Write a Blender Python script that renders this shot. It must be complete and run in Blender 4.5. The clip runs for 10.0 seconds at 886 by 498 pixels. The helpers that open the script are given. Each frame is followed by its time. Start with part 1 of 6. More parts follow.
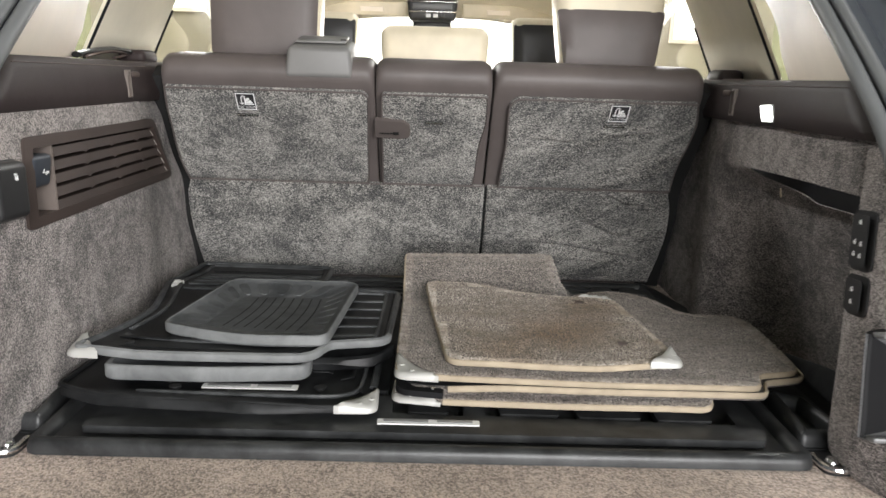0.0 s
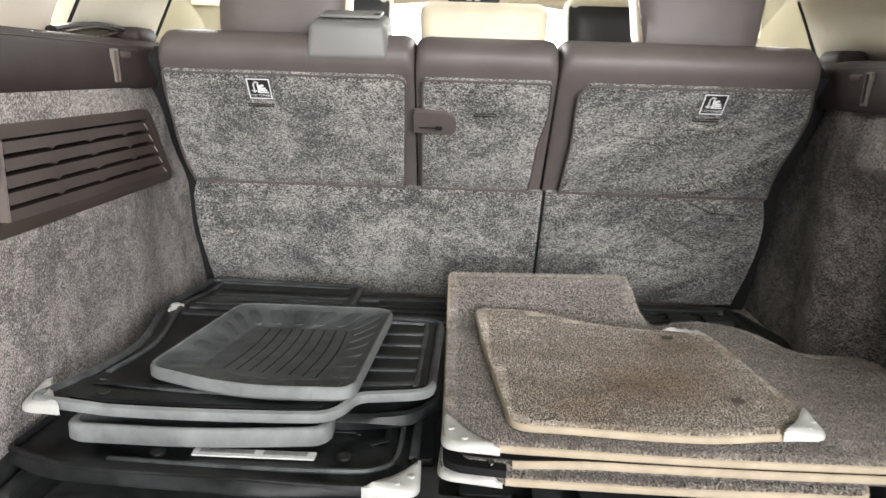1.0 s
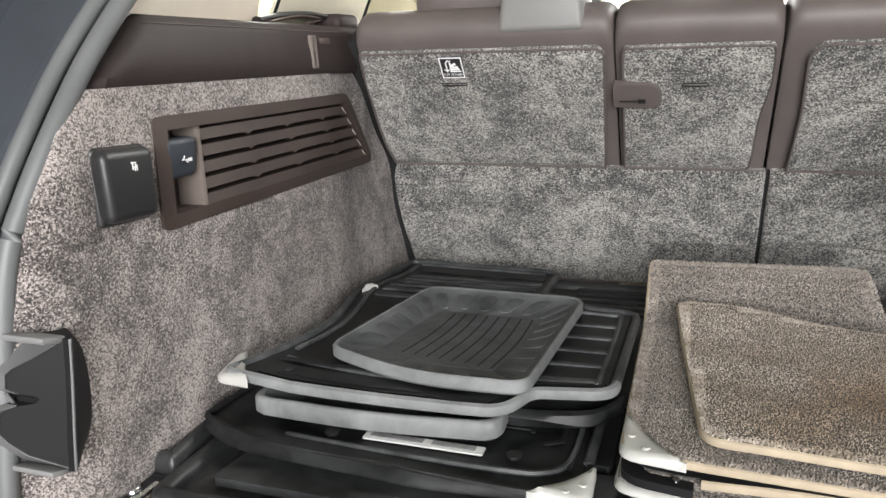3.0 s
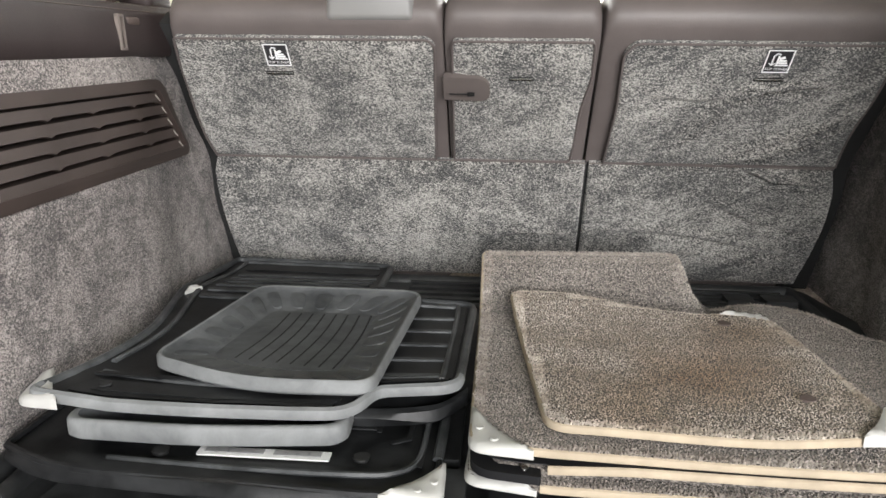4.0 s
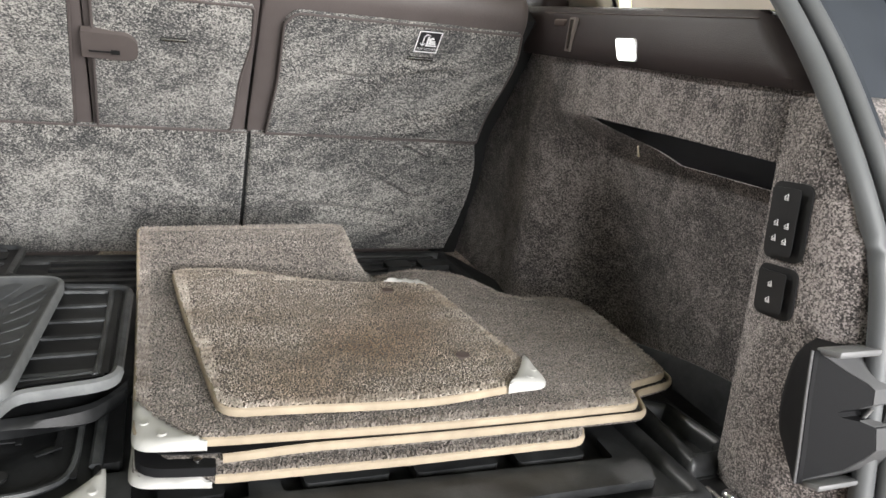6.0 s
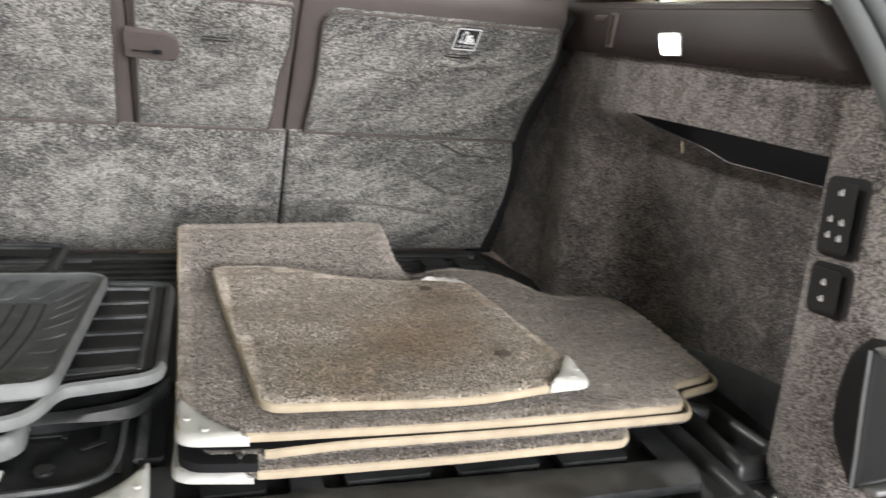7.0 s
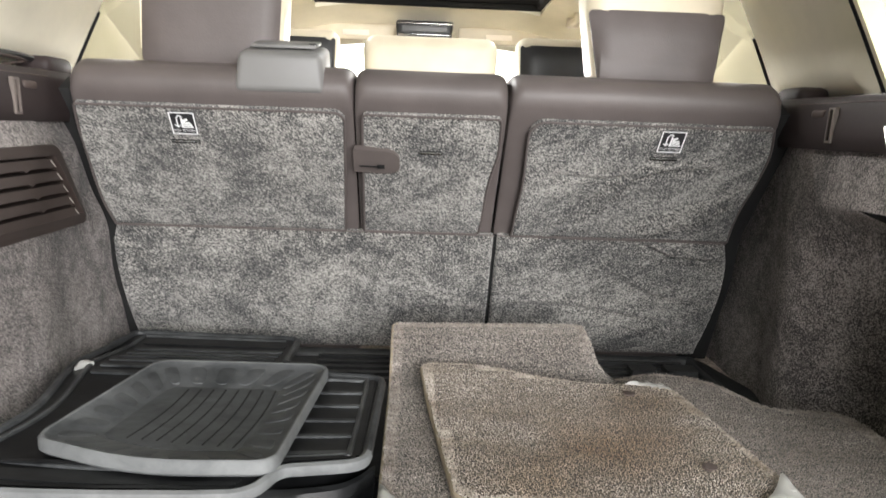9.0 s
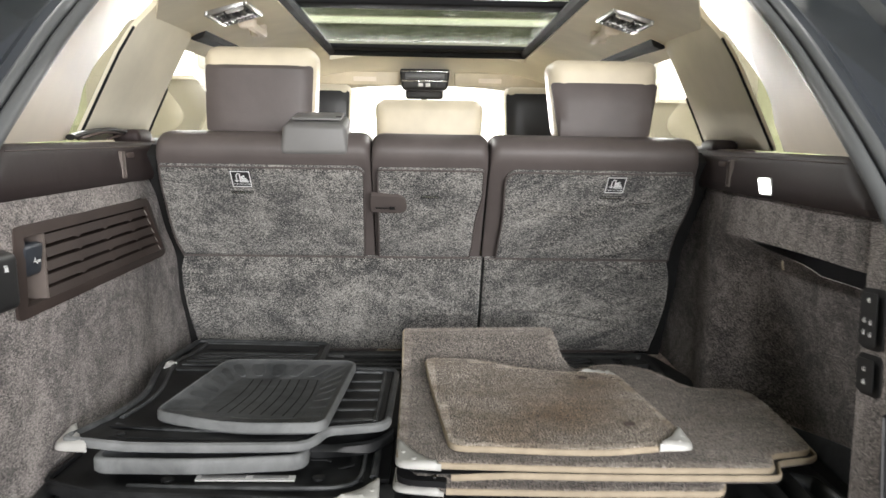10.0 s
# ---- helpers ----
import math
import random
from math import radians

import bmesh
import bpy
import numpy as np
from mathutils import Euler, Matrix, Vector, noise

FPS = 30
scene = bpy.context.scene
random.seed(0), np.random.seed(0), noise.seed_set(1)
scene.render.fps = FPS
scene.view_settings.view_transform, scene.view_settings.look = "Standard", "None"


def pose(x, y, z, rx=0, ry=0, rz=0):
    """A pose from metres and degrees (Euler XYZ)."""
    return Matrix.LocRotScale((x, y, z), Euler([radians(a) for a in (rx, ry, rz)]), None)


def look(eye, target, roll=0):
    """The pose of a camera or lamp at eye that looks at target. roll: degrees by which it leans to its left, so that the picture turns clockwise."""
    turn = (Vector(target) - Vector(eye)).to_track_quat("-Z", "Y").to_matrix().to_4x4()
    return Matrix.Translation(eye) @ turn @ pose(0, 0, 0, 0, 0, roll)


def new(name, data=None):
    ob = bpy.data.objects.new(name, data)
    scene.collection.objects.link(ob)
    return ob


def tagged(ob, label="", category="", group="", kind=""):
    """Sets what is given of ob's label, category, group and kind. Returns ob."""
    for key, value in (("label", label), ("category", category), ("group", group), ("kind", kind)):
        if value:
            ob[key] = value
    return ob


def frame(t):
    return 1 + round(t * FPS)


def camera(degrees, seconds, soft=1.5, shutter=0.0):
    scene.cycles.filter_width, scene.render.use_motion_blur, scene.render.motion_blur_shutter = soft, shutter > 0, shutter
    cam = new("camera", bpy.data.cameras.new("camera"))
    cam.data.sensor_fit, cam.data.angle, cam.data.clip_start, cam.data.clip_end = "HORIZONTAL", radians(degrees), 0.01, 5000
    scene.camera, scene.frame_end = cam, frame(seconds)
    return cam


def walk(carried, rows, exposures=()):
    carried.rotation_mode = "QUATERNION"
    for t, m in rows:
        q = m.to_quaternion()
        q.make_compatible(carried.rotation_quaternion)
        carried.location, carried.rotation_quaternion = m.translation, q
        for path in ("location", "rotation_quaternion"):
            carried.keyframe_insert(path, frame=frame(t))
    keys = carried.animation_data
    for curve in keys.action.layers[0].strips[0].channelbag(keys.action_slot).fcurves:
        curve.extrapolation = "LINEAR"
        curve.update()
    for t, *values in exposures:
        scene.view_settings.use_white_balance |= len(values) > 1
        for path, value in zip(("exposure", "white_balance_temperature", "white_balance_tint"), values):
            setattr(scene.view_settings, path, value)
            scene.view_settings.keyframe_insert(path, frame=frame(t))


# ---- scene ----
cam = camera(61.2, 10.0, shutter=0.28)
PATH = [
    (0, (-0.001, -0.874, 0.522), (0.0373, 1.0743, 0.0719), 1.8),
    (0.5, (-0.044, -0.722, 0.496), (-0.0135, 1.2278, 0.0519), 1.86),
    (1, (-0.039, -0.595, 0.493), (-0.0752, 1.352, 0.037), 1.81),
    (1.5, (-0.031, -0.554, 0.48), (-0.234, 1.3819, 0.0206), 1.35),
    (2, (-0.004, -0.526, 0.481), (-0.4369, 1.3667, 0.0011), 0.27),
    (2.2, (-0.002, -0.519, 0.482), (-0.4855, 1.3599, -0.0037), 0.15),
    (3.3, (0.014, -0.519, 0.479), (-0.6306, 1.3061, -0.0244), -1.86),
    (3.4, (0.0124, -0.5194, 0.4794), (-0.6114, 1.3122, -0.0261), -1.89),
    (3.4667, (0.0108, -0.5198, 0.4798), (-0.5929, 1.318, -0.0277), -1.92),
    (3.5, (0.01, -0.52, 0.48), (-0.5838, 1.3209, -0.0285), -1.93),
    (3.5333, (0.0091, -0.5202, 0.4802), (-0.5733, 1.3242, -0.0294), -1.95),
    (3.6, (0.001, -0.5126, 0.4788), (-0.4578, 1.3538, -0.0353), -1.18),
    (3.7, (-0.009, -0.5043, 0.4774), (-0.3175, 1.3903, -0.0429), -0.34),
    (3.8, (-0.0146, -0.4996, 0.4766), (-0.2382, 1.411, -0.0472), 0.14),
    (4, (-0.019, -0.496, 0.476), (-0.1772, 1.4269, -0.0505), 0.5),
    (4.5, (-0.029, -0.5, 0.48), (0.0132, 1.4252, -0.0602), 1.41),
    (5, (-0.042, -0.49, 0.477), (0.4074, 1.3789, -0.0753), 4.3),
    (5.5, (-0.026, -0.481, 0.48), (0.5902, 1.3371, -0.081), 5.28),
    (5.7, (-0.026, -0.477, 0.48), (0.6432, 1.3225, -0.0805), 5.56),
    (6.8, (-0.022, -0.47, 0.471), (0.7229, 1.2974, -0.096), 6.13),
    (7, (-0.034, -0.464, 0.469), (0.6054, 1.3456, -0.0936), 5.35),
    (7.5, (-0.006, -0.457, 0.469), (0.3332, 1.4329, -0.0907), 3.08),
    (8, (0.006, -0.425, 0.456), (0.228, 1.4949, -0.0584), 2.71),
    (8.5, (-0.002, -0.432, 0.442), (0.1068, 1.518, 0.011), 2.27),
    (9, (-0.015, -0.491, 0.474), (0.0552, 1.4797, 0.1405), 2.08),
    (9.5, (-0.066, -0.634, 0.546), (0.0052, 1.3402, 0.2339), 1.7),
    (9.8, (-0.037, -0.755, 0.548), (0.027, 1.221, 0.251), 1.6),
    (10, (-0.012, -0.846, 0.555), (0.0427, 1.1304, 0.2533), 0.91),
]
EXPOSURES = ((0, -0.21), (0.5, -0.07), (1.0, 0.10), (2.0, 0.10), (3.4, 0.08), (4.0, 0.20), (4.5, 0.22), (5.5, 0.28), (6.8, 0.28), (8.0, 0.34), (8.5, 0.29), (9.0, 0.19), (9.5, -0.04), (10.0, -0.27))
walk(cam, [(t, look(eye, target, roll)) for t, eye, target, roll in PATH], EXPOSURES)

# ---- world, daylight, lamps ----
world = bpy.data.worlds.new("sky")
scene.world = world
world.use_nodes = True
wn = world.node_tree.nodes
sky = wn.new("ShaderNodeTexSky")
sky.sky_type, sky.sun_disc = "NISHITA", False
sky.sun_elevation, sky.sun_rotation = radians(38), radians(150)
wn["Background"].inputs["Strength"].default_value = 0.12
world.node_tree.links.new(sky.outputs["Color"], wn["Background"].inputs["Color"])


def area_lamp(name, eye, target, sx, sy, watts, colour):
    data = bpy.data.lights.new(name, "AREA")
    data.shape, data.size, data.size_y, data.energy, data.color = "RECTANGLE", sx, sy, watts, colour
    ob = new(name, data)
    ob.matrix_world = look(eye, target)
    return ob


# daylight from an assumed, unseen door behind the car, and unseen ceiling tubes
area_lamp("door_daylight", (1.30, -4.6, 1.22), (0.0, 1.0, 0.30), 3.7, 2.2, 575, (1.0, 0.990, 0.992))
area_lamp("front_daylight", (0.0, 6.6, 0.6), (0.0, 0.0, 0.7), 3.6, 1.2, 640, (1.0, 0.99, 0.98))
for lx in (-1.7, 1.7):
    area_lamp("tube_light", (lx, 3.5, 2.45), (lx, 3.5, 0), 0.25, 4.0, 330, (1.0, 0.995, 0.975))

# ---- materials ----


def shader(name):
    m = bpy.data.materials.new(name)
    m.use_nodes = True
    return m, m.node_tree.nodes, m.node_tree.links, m.node_tree.nodes["Principled BSDF"]


def node(nodes, kind, **values):
    n = nodes.new(kind)
    for k, v in values.items():
        n.inputs[k].default_value = v
    return n


def ramp(nodes, stops):
    r = nodes.new("ShaderNodeValToRGB")
    e = r.color_ramp.elements
    while len(e) < len(stops):
        e.new(0.5)
    for el, (p, c) in zip(e, stops):
        el.position, el.color = p, (*c, 1)
    return r


def carpet(name, dark, mid, light, grain=430, patch=11.0, depth=0.6, lift=0.5, streak=None, crisp=0.3):
    """Looped or cut pile: salt-and-pepper loops, brushed patches of nap with ragged borders, fine relief."""
    m, n, l, b = shader(name)
    co = n.new("ShaderNodeTexCoord")

    def sums(a, ka, c, kc=1.0, k0=0.0):
        one = n.new("ShaderNodeMath")
        one.operation = "MULTIPLY_ADD"
        l.new(a, one.inputs[0])
        one.inputs[1].default_value, one.inputs[2].default_value = ka, k0
        if c is None:
            return one.outputs[0]
        two = n.new("ShaderNodeMath")
        two.operation = "MULTIPLY_ADD"
        l.new(c, two.inputs[0])
        two.inputs[1].default_value = kc
        l.new(one.outputs[0], two.inputs[2])
        return two.outputs[0]
    loop = node(n, "ShaderNodeTexVoronoi", Scale=grain)
    fine = node(n, "ShaderNodeTexNoise", Scale=grain * 0.5, Detail=3.0, Roughness=0.7)
    big = node(n, "ShaderNodeTexNoise", Scale=patch, Detail=7.0, Roughness=0.68, Distortion=0.3)
    brush = node(n, "ShaderNodeTexNoise", Scale=patch * 2.6, Detail=5.0, Roughness=0.6, Distortion=1.1)
    for t in (fine, loop):
        l.new(co.outputs["Object"], t.inputs["Vector"])
    turn = n.new("ShaderNodeMapping")
    turn.inputs["Rotation"].default_value = (0, radians(streak or 0), 0)
    pull = n.new("ShaderNodeMapping")
    pull.inputs["Scale"].default_value = (0.45, 0.3, 1.3) if streak else (0.9, 0.9, 0.9)
    l.new(co.outputs["Object"], turn.inputs["Vector"])
    l.new(turn.outputs["Vector"], pull.inputs["Vector"])
    for t in (big, brush):
        l.new(pull.outputs["Vector"], t.inputs["Vector"])
    edge = node(n, "ShaderNodeMapRange")
    edge.interpolation_type = "SMOOTHSTEP"
    edge.inputs["From Min"].default_value, edge.inputs["From Max"].default_value = 0.5 - crisp * 0.4, 0.5 + crisp * 0.4
    l.new(brush.outputs["Fac"], edge.inputs["Value"])
    tone = n.new("ShaderNodeSeparateColor")
    l.new(loop.outputs["Color"], tone.inputs[0])
    grains = sums(tone.outputs[0], 0.56, fine.outputs["Fac"], 0.74, -0.15)
    nap = sums(big.outputs["Fac"], lift * 1.7, edge.outputs["Result"], lift * 0.30, -lift * 1.0)
    add = n.new("ShaderNodeMath")
    l.new(grains, add.inputs[0])
    l.new(nap, add.inputs[1])
    r = ramp(n, ((0.27, dark), (0.50, mid), (0.76, light)))
    l.new(add.outputs[0], r.inputs["Fac"])
    l.new(r.outputs["Color"], b.inputs["Base Color"])
    b.inputs["Roughness"].default_value = 0.95
    b.inputs["Specular IOR Level"].default_value = 0.12
    b.inputs["Sheen Weight"].default_value = 0.2
    b.inputs["Sheen Roughness"].default_value = 0.6
    bump = node(n, "ShaderNodeBump", Strength=depth, Distance=0.003)
    bump.invert = True
    l.new(loop.outputs["Distance"], bump.inputs["Height"])
    l.new(bump.outputs["Normal"], b.inputs["Normal"])
    return m


def tuft_pile(name, dark, light, stain, patch=8.0, spots=()):
    """Cut pile built of single tufts: each tuft has its own tone, with slow stains."""
    m, n, l, b = shader(name)
    geo = n.new("ShaderNodeNewGeometry")
    co = n.new("ShaderNodeTexCoord")
    big = node(n, "ShaderNodeTexNoise", Scale=patch, Detail=5.0, Roughness=0.62)
    r = ramp(n, ((0.05, dark), (0.95, light)))
    curl = node(n, "ShaderNodeTexNoise", Scale=105.0, Detail=3.0, Roughness=0.6, Distortion=0.5)
    comb = n.new("ShaderNodeMapping")
    comb.inputs["Scale"].default_value = (0.55, 1.2, 1.0)
    comb.inputs["Rotation"].default_value = (0, 0, radians(12))
    l.new(co.outputs["Object"], comb.inputs["Vector"])
    l.new(comb.outputs["Vector"], curl.inputs["Vector"])
    l.new(comb.outputs["Vector"], big.inputs["Vector"])
    spread = n.new("ShaderNodeMath")
    spread.operation = "MULTIPLY_ADD"
    l.new(geo.outputs["Random Per Island"], spread.inputs[0])
    spread.inputs[1].default_value, spread.inputs[2].default_value = 0.55, -0.62
    clump = n.new("ShaderNodeMath")
    clump.operation = "MULTIPLY_ADD"
    l.new(curl.outputs["Fac"], clump.inputs[0])
    clump.inputs[1].default_value = 1.7
    l.new(spread.outputs[0], clump.inputs[2])
    l.new(clump.outputs[0], r.inputs["Fac"])
    st = ramp(n, ((0.36, stain), (0.62, (1.0, 1.0, 1.0))))
    l.new(big.outputs["Fac"], st.inputs["Fac"])
    mul = n.new("ShaderNodeMix")
    mul.data_type, mul.blend_type = "RGBA", "MULTIPLY"
    mul.inputs[0].default_value = 1.0
    l.new(r.outputs["Color"], mul.inputs[6])
    l.new(st.outputs["Color"], mul.inputs[7])
    last = mul.outputs[2]
    for x, y, r0, colour in spots:
        warp = node(n, "ShaderNodeTexNoise", Scale=14.0, Detail=4.0)
        l.new(co.outputs["Object"], warp.inputs["Vector"])
        bend = n.new("ShaderNodeVectorMath")
        bend.operation = "MULTIPLY_ADD"
        bend.inputs[1].default_value, bend.inputs[2].default_value = (r0, r0, 0), (-x - r0 / 2, -y - r0 / 2, 0)
        l.new(warp.outputs["Color"], bend.inputs[0])
        away = n.new("ShaderNodeVectorMath")
        l.new(co.outputs["Object"], away.inputs[0])
        l.new(bend.outputs[0], away.inputs[1])
        flatten = n.new("ShaderNodeVectorMath")
        flatten.operation = "MULTIPLY"
        flatten.inputs[1].default_value = (1, 1, 0)
        l.new(away.outputs[0], flatten.inputs[0])
        size = n.new("ShaderNodeVectorMath")
        size.operation = "LENGTH"
        l.new(flatten.outputs[0], size.inputs[0])
        mask = node(n, "ShaderNodeMapRange")
        mask.inputs["From Min"].default_value, mask.inputs["From Max"].default_value = r0, r0 * 0.25
        l.new(size.outputs["Value"], mask.inputs["Value"])
        spill = n.new("ShaderNodeMix")
        spill.data_type, spill.blend_type = "RGBA", "MULTIPLY"
        spill.inputs[7].default_value = (*colour, 1)
        l.new(mask.outputs["Result"], spill.inputs[0])
        l.new(last, spill.inputs[6])
        last = spill.outputs[2]
    l.new(last, b.inputs["Base Color"])
    b.inputs["Roughness"].default_value = 0.95
    b.inputs["Specular IOR Level"].default_value = 0.1
    b.inputs["Sheen Weight"].default_value = 0.2
    return m


def solid(name, colour, rough=0.5, metal=0.0, grain=300, depth=0.15, vary=0.18, patch=9.0, spec=0.5, rough_vary=0.15, dist=0.0008):
    """Moulded or painted stuff: fine grain relief, slow shifts in tone and gloss."""
    m, n, l, b = shader(name)
    co = n.new("ShaderNodeTexCoord")
    big = node(n, "ShaderNodeTexNoise", Scale=patch, Detail=5.0, Roughness=0.6)
    fine = node(n, "ShaderNodeTexNoise", Scale=grain, Detail=2.0)
    for t in (big, fine):
        l.new(co.outputs["Object"], t.inputs["Vector"])
    lo = tuple(c * (1 - vary) for c in colour)
    hi = tuple(min(1, c * (1 + vary)) for c in colour)
    r = ramp(n, ((0.3, lo), (0.7, hi)))
    l.new(big.outputs["Fac"], r.inputs["Fac"])
    l.new(r.outputs["Color"], b.inputs["Base Color"])
    mr = node(n, "ShaderNodeMapRange")
    mr.inputs["To Min"].default_value = max(0.02, rough - rough_vary)
    mr.inputs["To Max"].default_value = min(1, rough + rough_vary)
    l.new(big.outputs["Fac"], mr.inputs["Value"])
    l.new(mr.outputs["Result"], b.inputs["Roughness"])
    b.inputs["Metallic"].default_value = metal
    b.inputs["Specular IOR Level"].default_value = spec
    if depth:
        bump = node(n, "ShaderNodeBump", Strength=depth, Distance=dist)
        l.new(fine.outputs["Fac"], bump.inputs["Height"])
        l.new(bump.outputs["Normal"], b.inputs["Normal"])
    return m


def leather(name, colour, rough=0.42, pebble=420, spec=0.45):
    m, n, l, b = shader(name)
    co = n.new("ShaderNodeTexCoord")
    cells = node(n, "ShaderNodeTexVoronoi", Scale=pebble)
    big = node(n, "ShaderNodeTexNoise", Scale=14.0, Detail=4.0)
    for t in (cells, big):
        l.new(co.outputs["Object"], t.inputs["Vector"])
    r = ramp(n, ((0.25, tuple(c * 0.88 for c in colour)), (0.75, tuple(c * 1.12 for c in colour))))
    l.new(big.outputs["Fac"], r.inputs["Fac"])
    l.new(r.outputs["Color"], b.inputs["Base Color"])
    b.inputs["Roughness"].default_value = rough
    b.inputs["Specular IOR Level"].default_value = spec
    bump = node(n, "ShaderNodeBump", Strength=0.25, Distance=0.0006)
    l.new(cells.outputs["Distance"], bump.inputs["Height"])
    soft = node(n, "ShaderNodeBump", Strength=0.25, Distance=0.004)
    l.new(big.outputs["Fac"], soft.inputs["Height"])
    l.new(soft.outputs["Normal"], bump.inputs["Normal"])
    l.new(bump.outputs["Normal"], b.inputs["Normal"])
    return m


def rubber(name, colour, dust, dusty=0.5, rough=0.6, spec=0.4):
    """Moulded rubber with pale dust and scuffs in cloudy patches."""
    m, n, l, b = shader(name)
    co = n.new("ShaderNodeTexCoord")
    cloud = node(n, "ShaderNodeTexNoise", Scale=16.0, Detail=7.0, Roughness=0.65, Distortion=0.4)
    fine = node(n, "ShaderNodeTexNoise", Scale=520.0, Detail=2.0)
    for t in (cloud, fine):
        l.new(co.outputs["Object"], t.inputs["Vector"])
    r = ramp(n, ((0.5 - 0.3 * dusty, colour), (0.95 - 0.2 * dusty, dust)))
    l.new(cloud.outputs["Fac"], r.inputs["Fac"])
    l.new(r.outputs["Color"], b.inputs["Base Color"])
    b.inputs["Roughness"].default_value = rough
    b.inputs["Specular IOR Level"].default_value = spec
    bump = node(n, "ShaderNodeBump", Strength=0.2, Distance=0.0008)
    l.new(fine.outputs["Fac"], bump.inputs["Height"])
    l.new(bump.outputs["Normal"], b.inputs["Normal"])
    return m


def glass(name, tint, rough=0.02, gloss=0.5):
    m, n, l, b = shader(name)
    n.remove(b)
    tr = n.new("ShaderNodeBsdfTransparent")
    gl = n.new("ShaderNodeBsdfGlossy")
    mixer = n.new("ShaderNodeMixShader")
    tr.inputs["Color"].default_value = (*tint, 1)
    gl.inputs["Roughness"].default_value = rough
    lw = node(n, "ShaderNodeLayerWeight", Blend=0.5)
    steep = n.new("ShaderNodeMath")
    steep.operation = "POWER"
    l.new(lw.outputs["Facing"], steep.inputs[0])
    steep.inputs[1].default_value = 4.0
    amount = n.new("ShaderNodeMath")
    amount.operation = "MULTIPLY_ADD"
    l.new(steep.outputs[0], amount.inputs[0])
    amount.inputs[1].default_value, amount.inputs[2].default_value = gloss, 0.03
    l.new(amount.outputs[0], mixer.inputs["Fac"])
    l.new(tr.outputs[0], mixer.inputs[1])
    l.new(gl.outputs[0], mixer.inputs[2])
    l.new(mixer.outputs[0], n["Material Output"].inputs["Surface"])
    return m


def glow(name, colour, strength):
    m, n, l, b = shader(name)
    b.inputs["Base Color"].default_value = (*colour, 1)
    b.inputs["Emission Color"].default_value = (*colour, 1)
    b.inputs["Emission Strength"].default_value = strength
    return m


CARPET = carpet("boot_carpet", (0.034, 0.0295, 0.0285), (0.142, 0.124, 0.118), (0.42, 0.370, 0.350), grain=620, patch=7.0, lift=0.50)
SEAT_CARPET = carpet("seat_carpet", (0.019, 0.020, 0.021), (0.106, 0.103, 0.098), (0.43, 0.410, 0.378), grain=600, patch=8.0, lift=0.48)
CREASED = carpet("creased_carpet", (0.019, 0.020, 0.021), (0.106, 0.103, 0.098), (0.43, 0.410, 0.378), grain=600, patch=9.0, lift=0.46, streak=27)
SILL_CARPET = carpet("sill_carpet", (0.19, 0.145, 0.118), (0.42, 0.328, 0.275), (0.62, 0.505, 0.430), grain=420, patch=10.0, lift=0.34)
PILE = carpet("mat_pile", (0.03, 0.022, 0.016), (0.09, 0.068, 0.050), (0.16, 0.125, 0.095), patch=9.0, lift=0.2)
TUFT = tuft_pile("brown_tufts", (0.22, 0.192, 0.163), (0.60, 0.535, 0.466), (0.66, 0.62, 0.57), patch=13.0, spots=((0.24, 0.36, 0.12, (0.70, 0.58, 0.47)), (0.13, 0.27, 0.09, (0.80, 0.72, 0.64)), (0.31, 0.50, 0.09, (0.78, 0.70, 0.62))))
TUFT_GREY = tuft_pile("grey_tufts", (0.17, 0.151, 0.135), (0.47, 0.421, 0.377), (0.66, 0.63, 0.61), patch=11.0)
PILE_GREY = carpet("grey_mat_pile", (0.03, 0.025, 0.022), (0.10, 0.088, 0.078), (0.20, 0.175, 0.155), patch=9.0, lift=0.2)
BROWN_LEATHER = leather("brown_leather", (0.092, 0.0775, 0.074), rough=0.50, spec=0.36)
BROWN_TRIM = leather("brown_trim", (0.033, 0.0245, 0.0242), rough=0.55, pebble=600, spec=0.22)
BROWN_PLASTIC = solid("brown_plastic", (0.046, 0.0335, 0.0295), rough=0.55, grain=500, spec=0.35)
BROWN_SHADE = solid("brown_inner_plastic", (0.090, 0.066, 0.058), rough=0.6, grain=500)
# brown lightened to paint the light on the fin and hook slot edges
FIN_BROWN = solid("fin_plastic", (0.15, 0.125, 0.112), rough=0.45, grain=500)
TIP_GLINT = solid("bright_tip_plastic", (0.42, 0.38, 0.35), rough=0.4, depth=0)
PALE_BROWN = solid("pale_brown_plastic", (0.20, 0.165, 0.15), rough=0.45, grain=500)
CREAM_LEATHER = leather("cream_leather", (0.60, 0.53, 0.40), rough=0.45)
CREAM_CLOTH = solid("cream_headliner", (0.80, 0.745, 0.61), rough=0.9, grain=700, depth=0.3, vary=0.06, spec=0.1)
CREAM_PLASTIC = solid("cream_plastic", (0.80, 0.72, 0.615), rough=0.5, grain=600, vary=0.05)
RUBBER = rubber("black_rubber", (0.0055, 0.0058, 0.0063), (0.034, 0.0352, 0.0365), dusty=0.30, rough=0.42, spec=0.22)
LINER = rubber("liner_rubber", (0.0125, 0.0130, 0.0137), (0.066, 0.068, 0.0695), dusty=0.48, rough=0.38)
GREY_RUBBER = rubber("scuffed_rubber", (0.020, 0.0215, 0.0235), (0.088, 0.092, 0.096), dusty=0.6, rough=0.6)
RIM_RUBBER = rubber("pale_rim_rubber", (0.095, 0.099, 0.101), (0.230, 0.237, 0.238), dusty=0.8, rough=0.6)
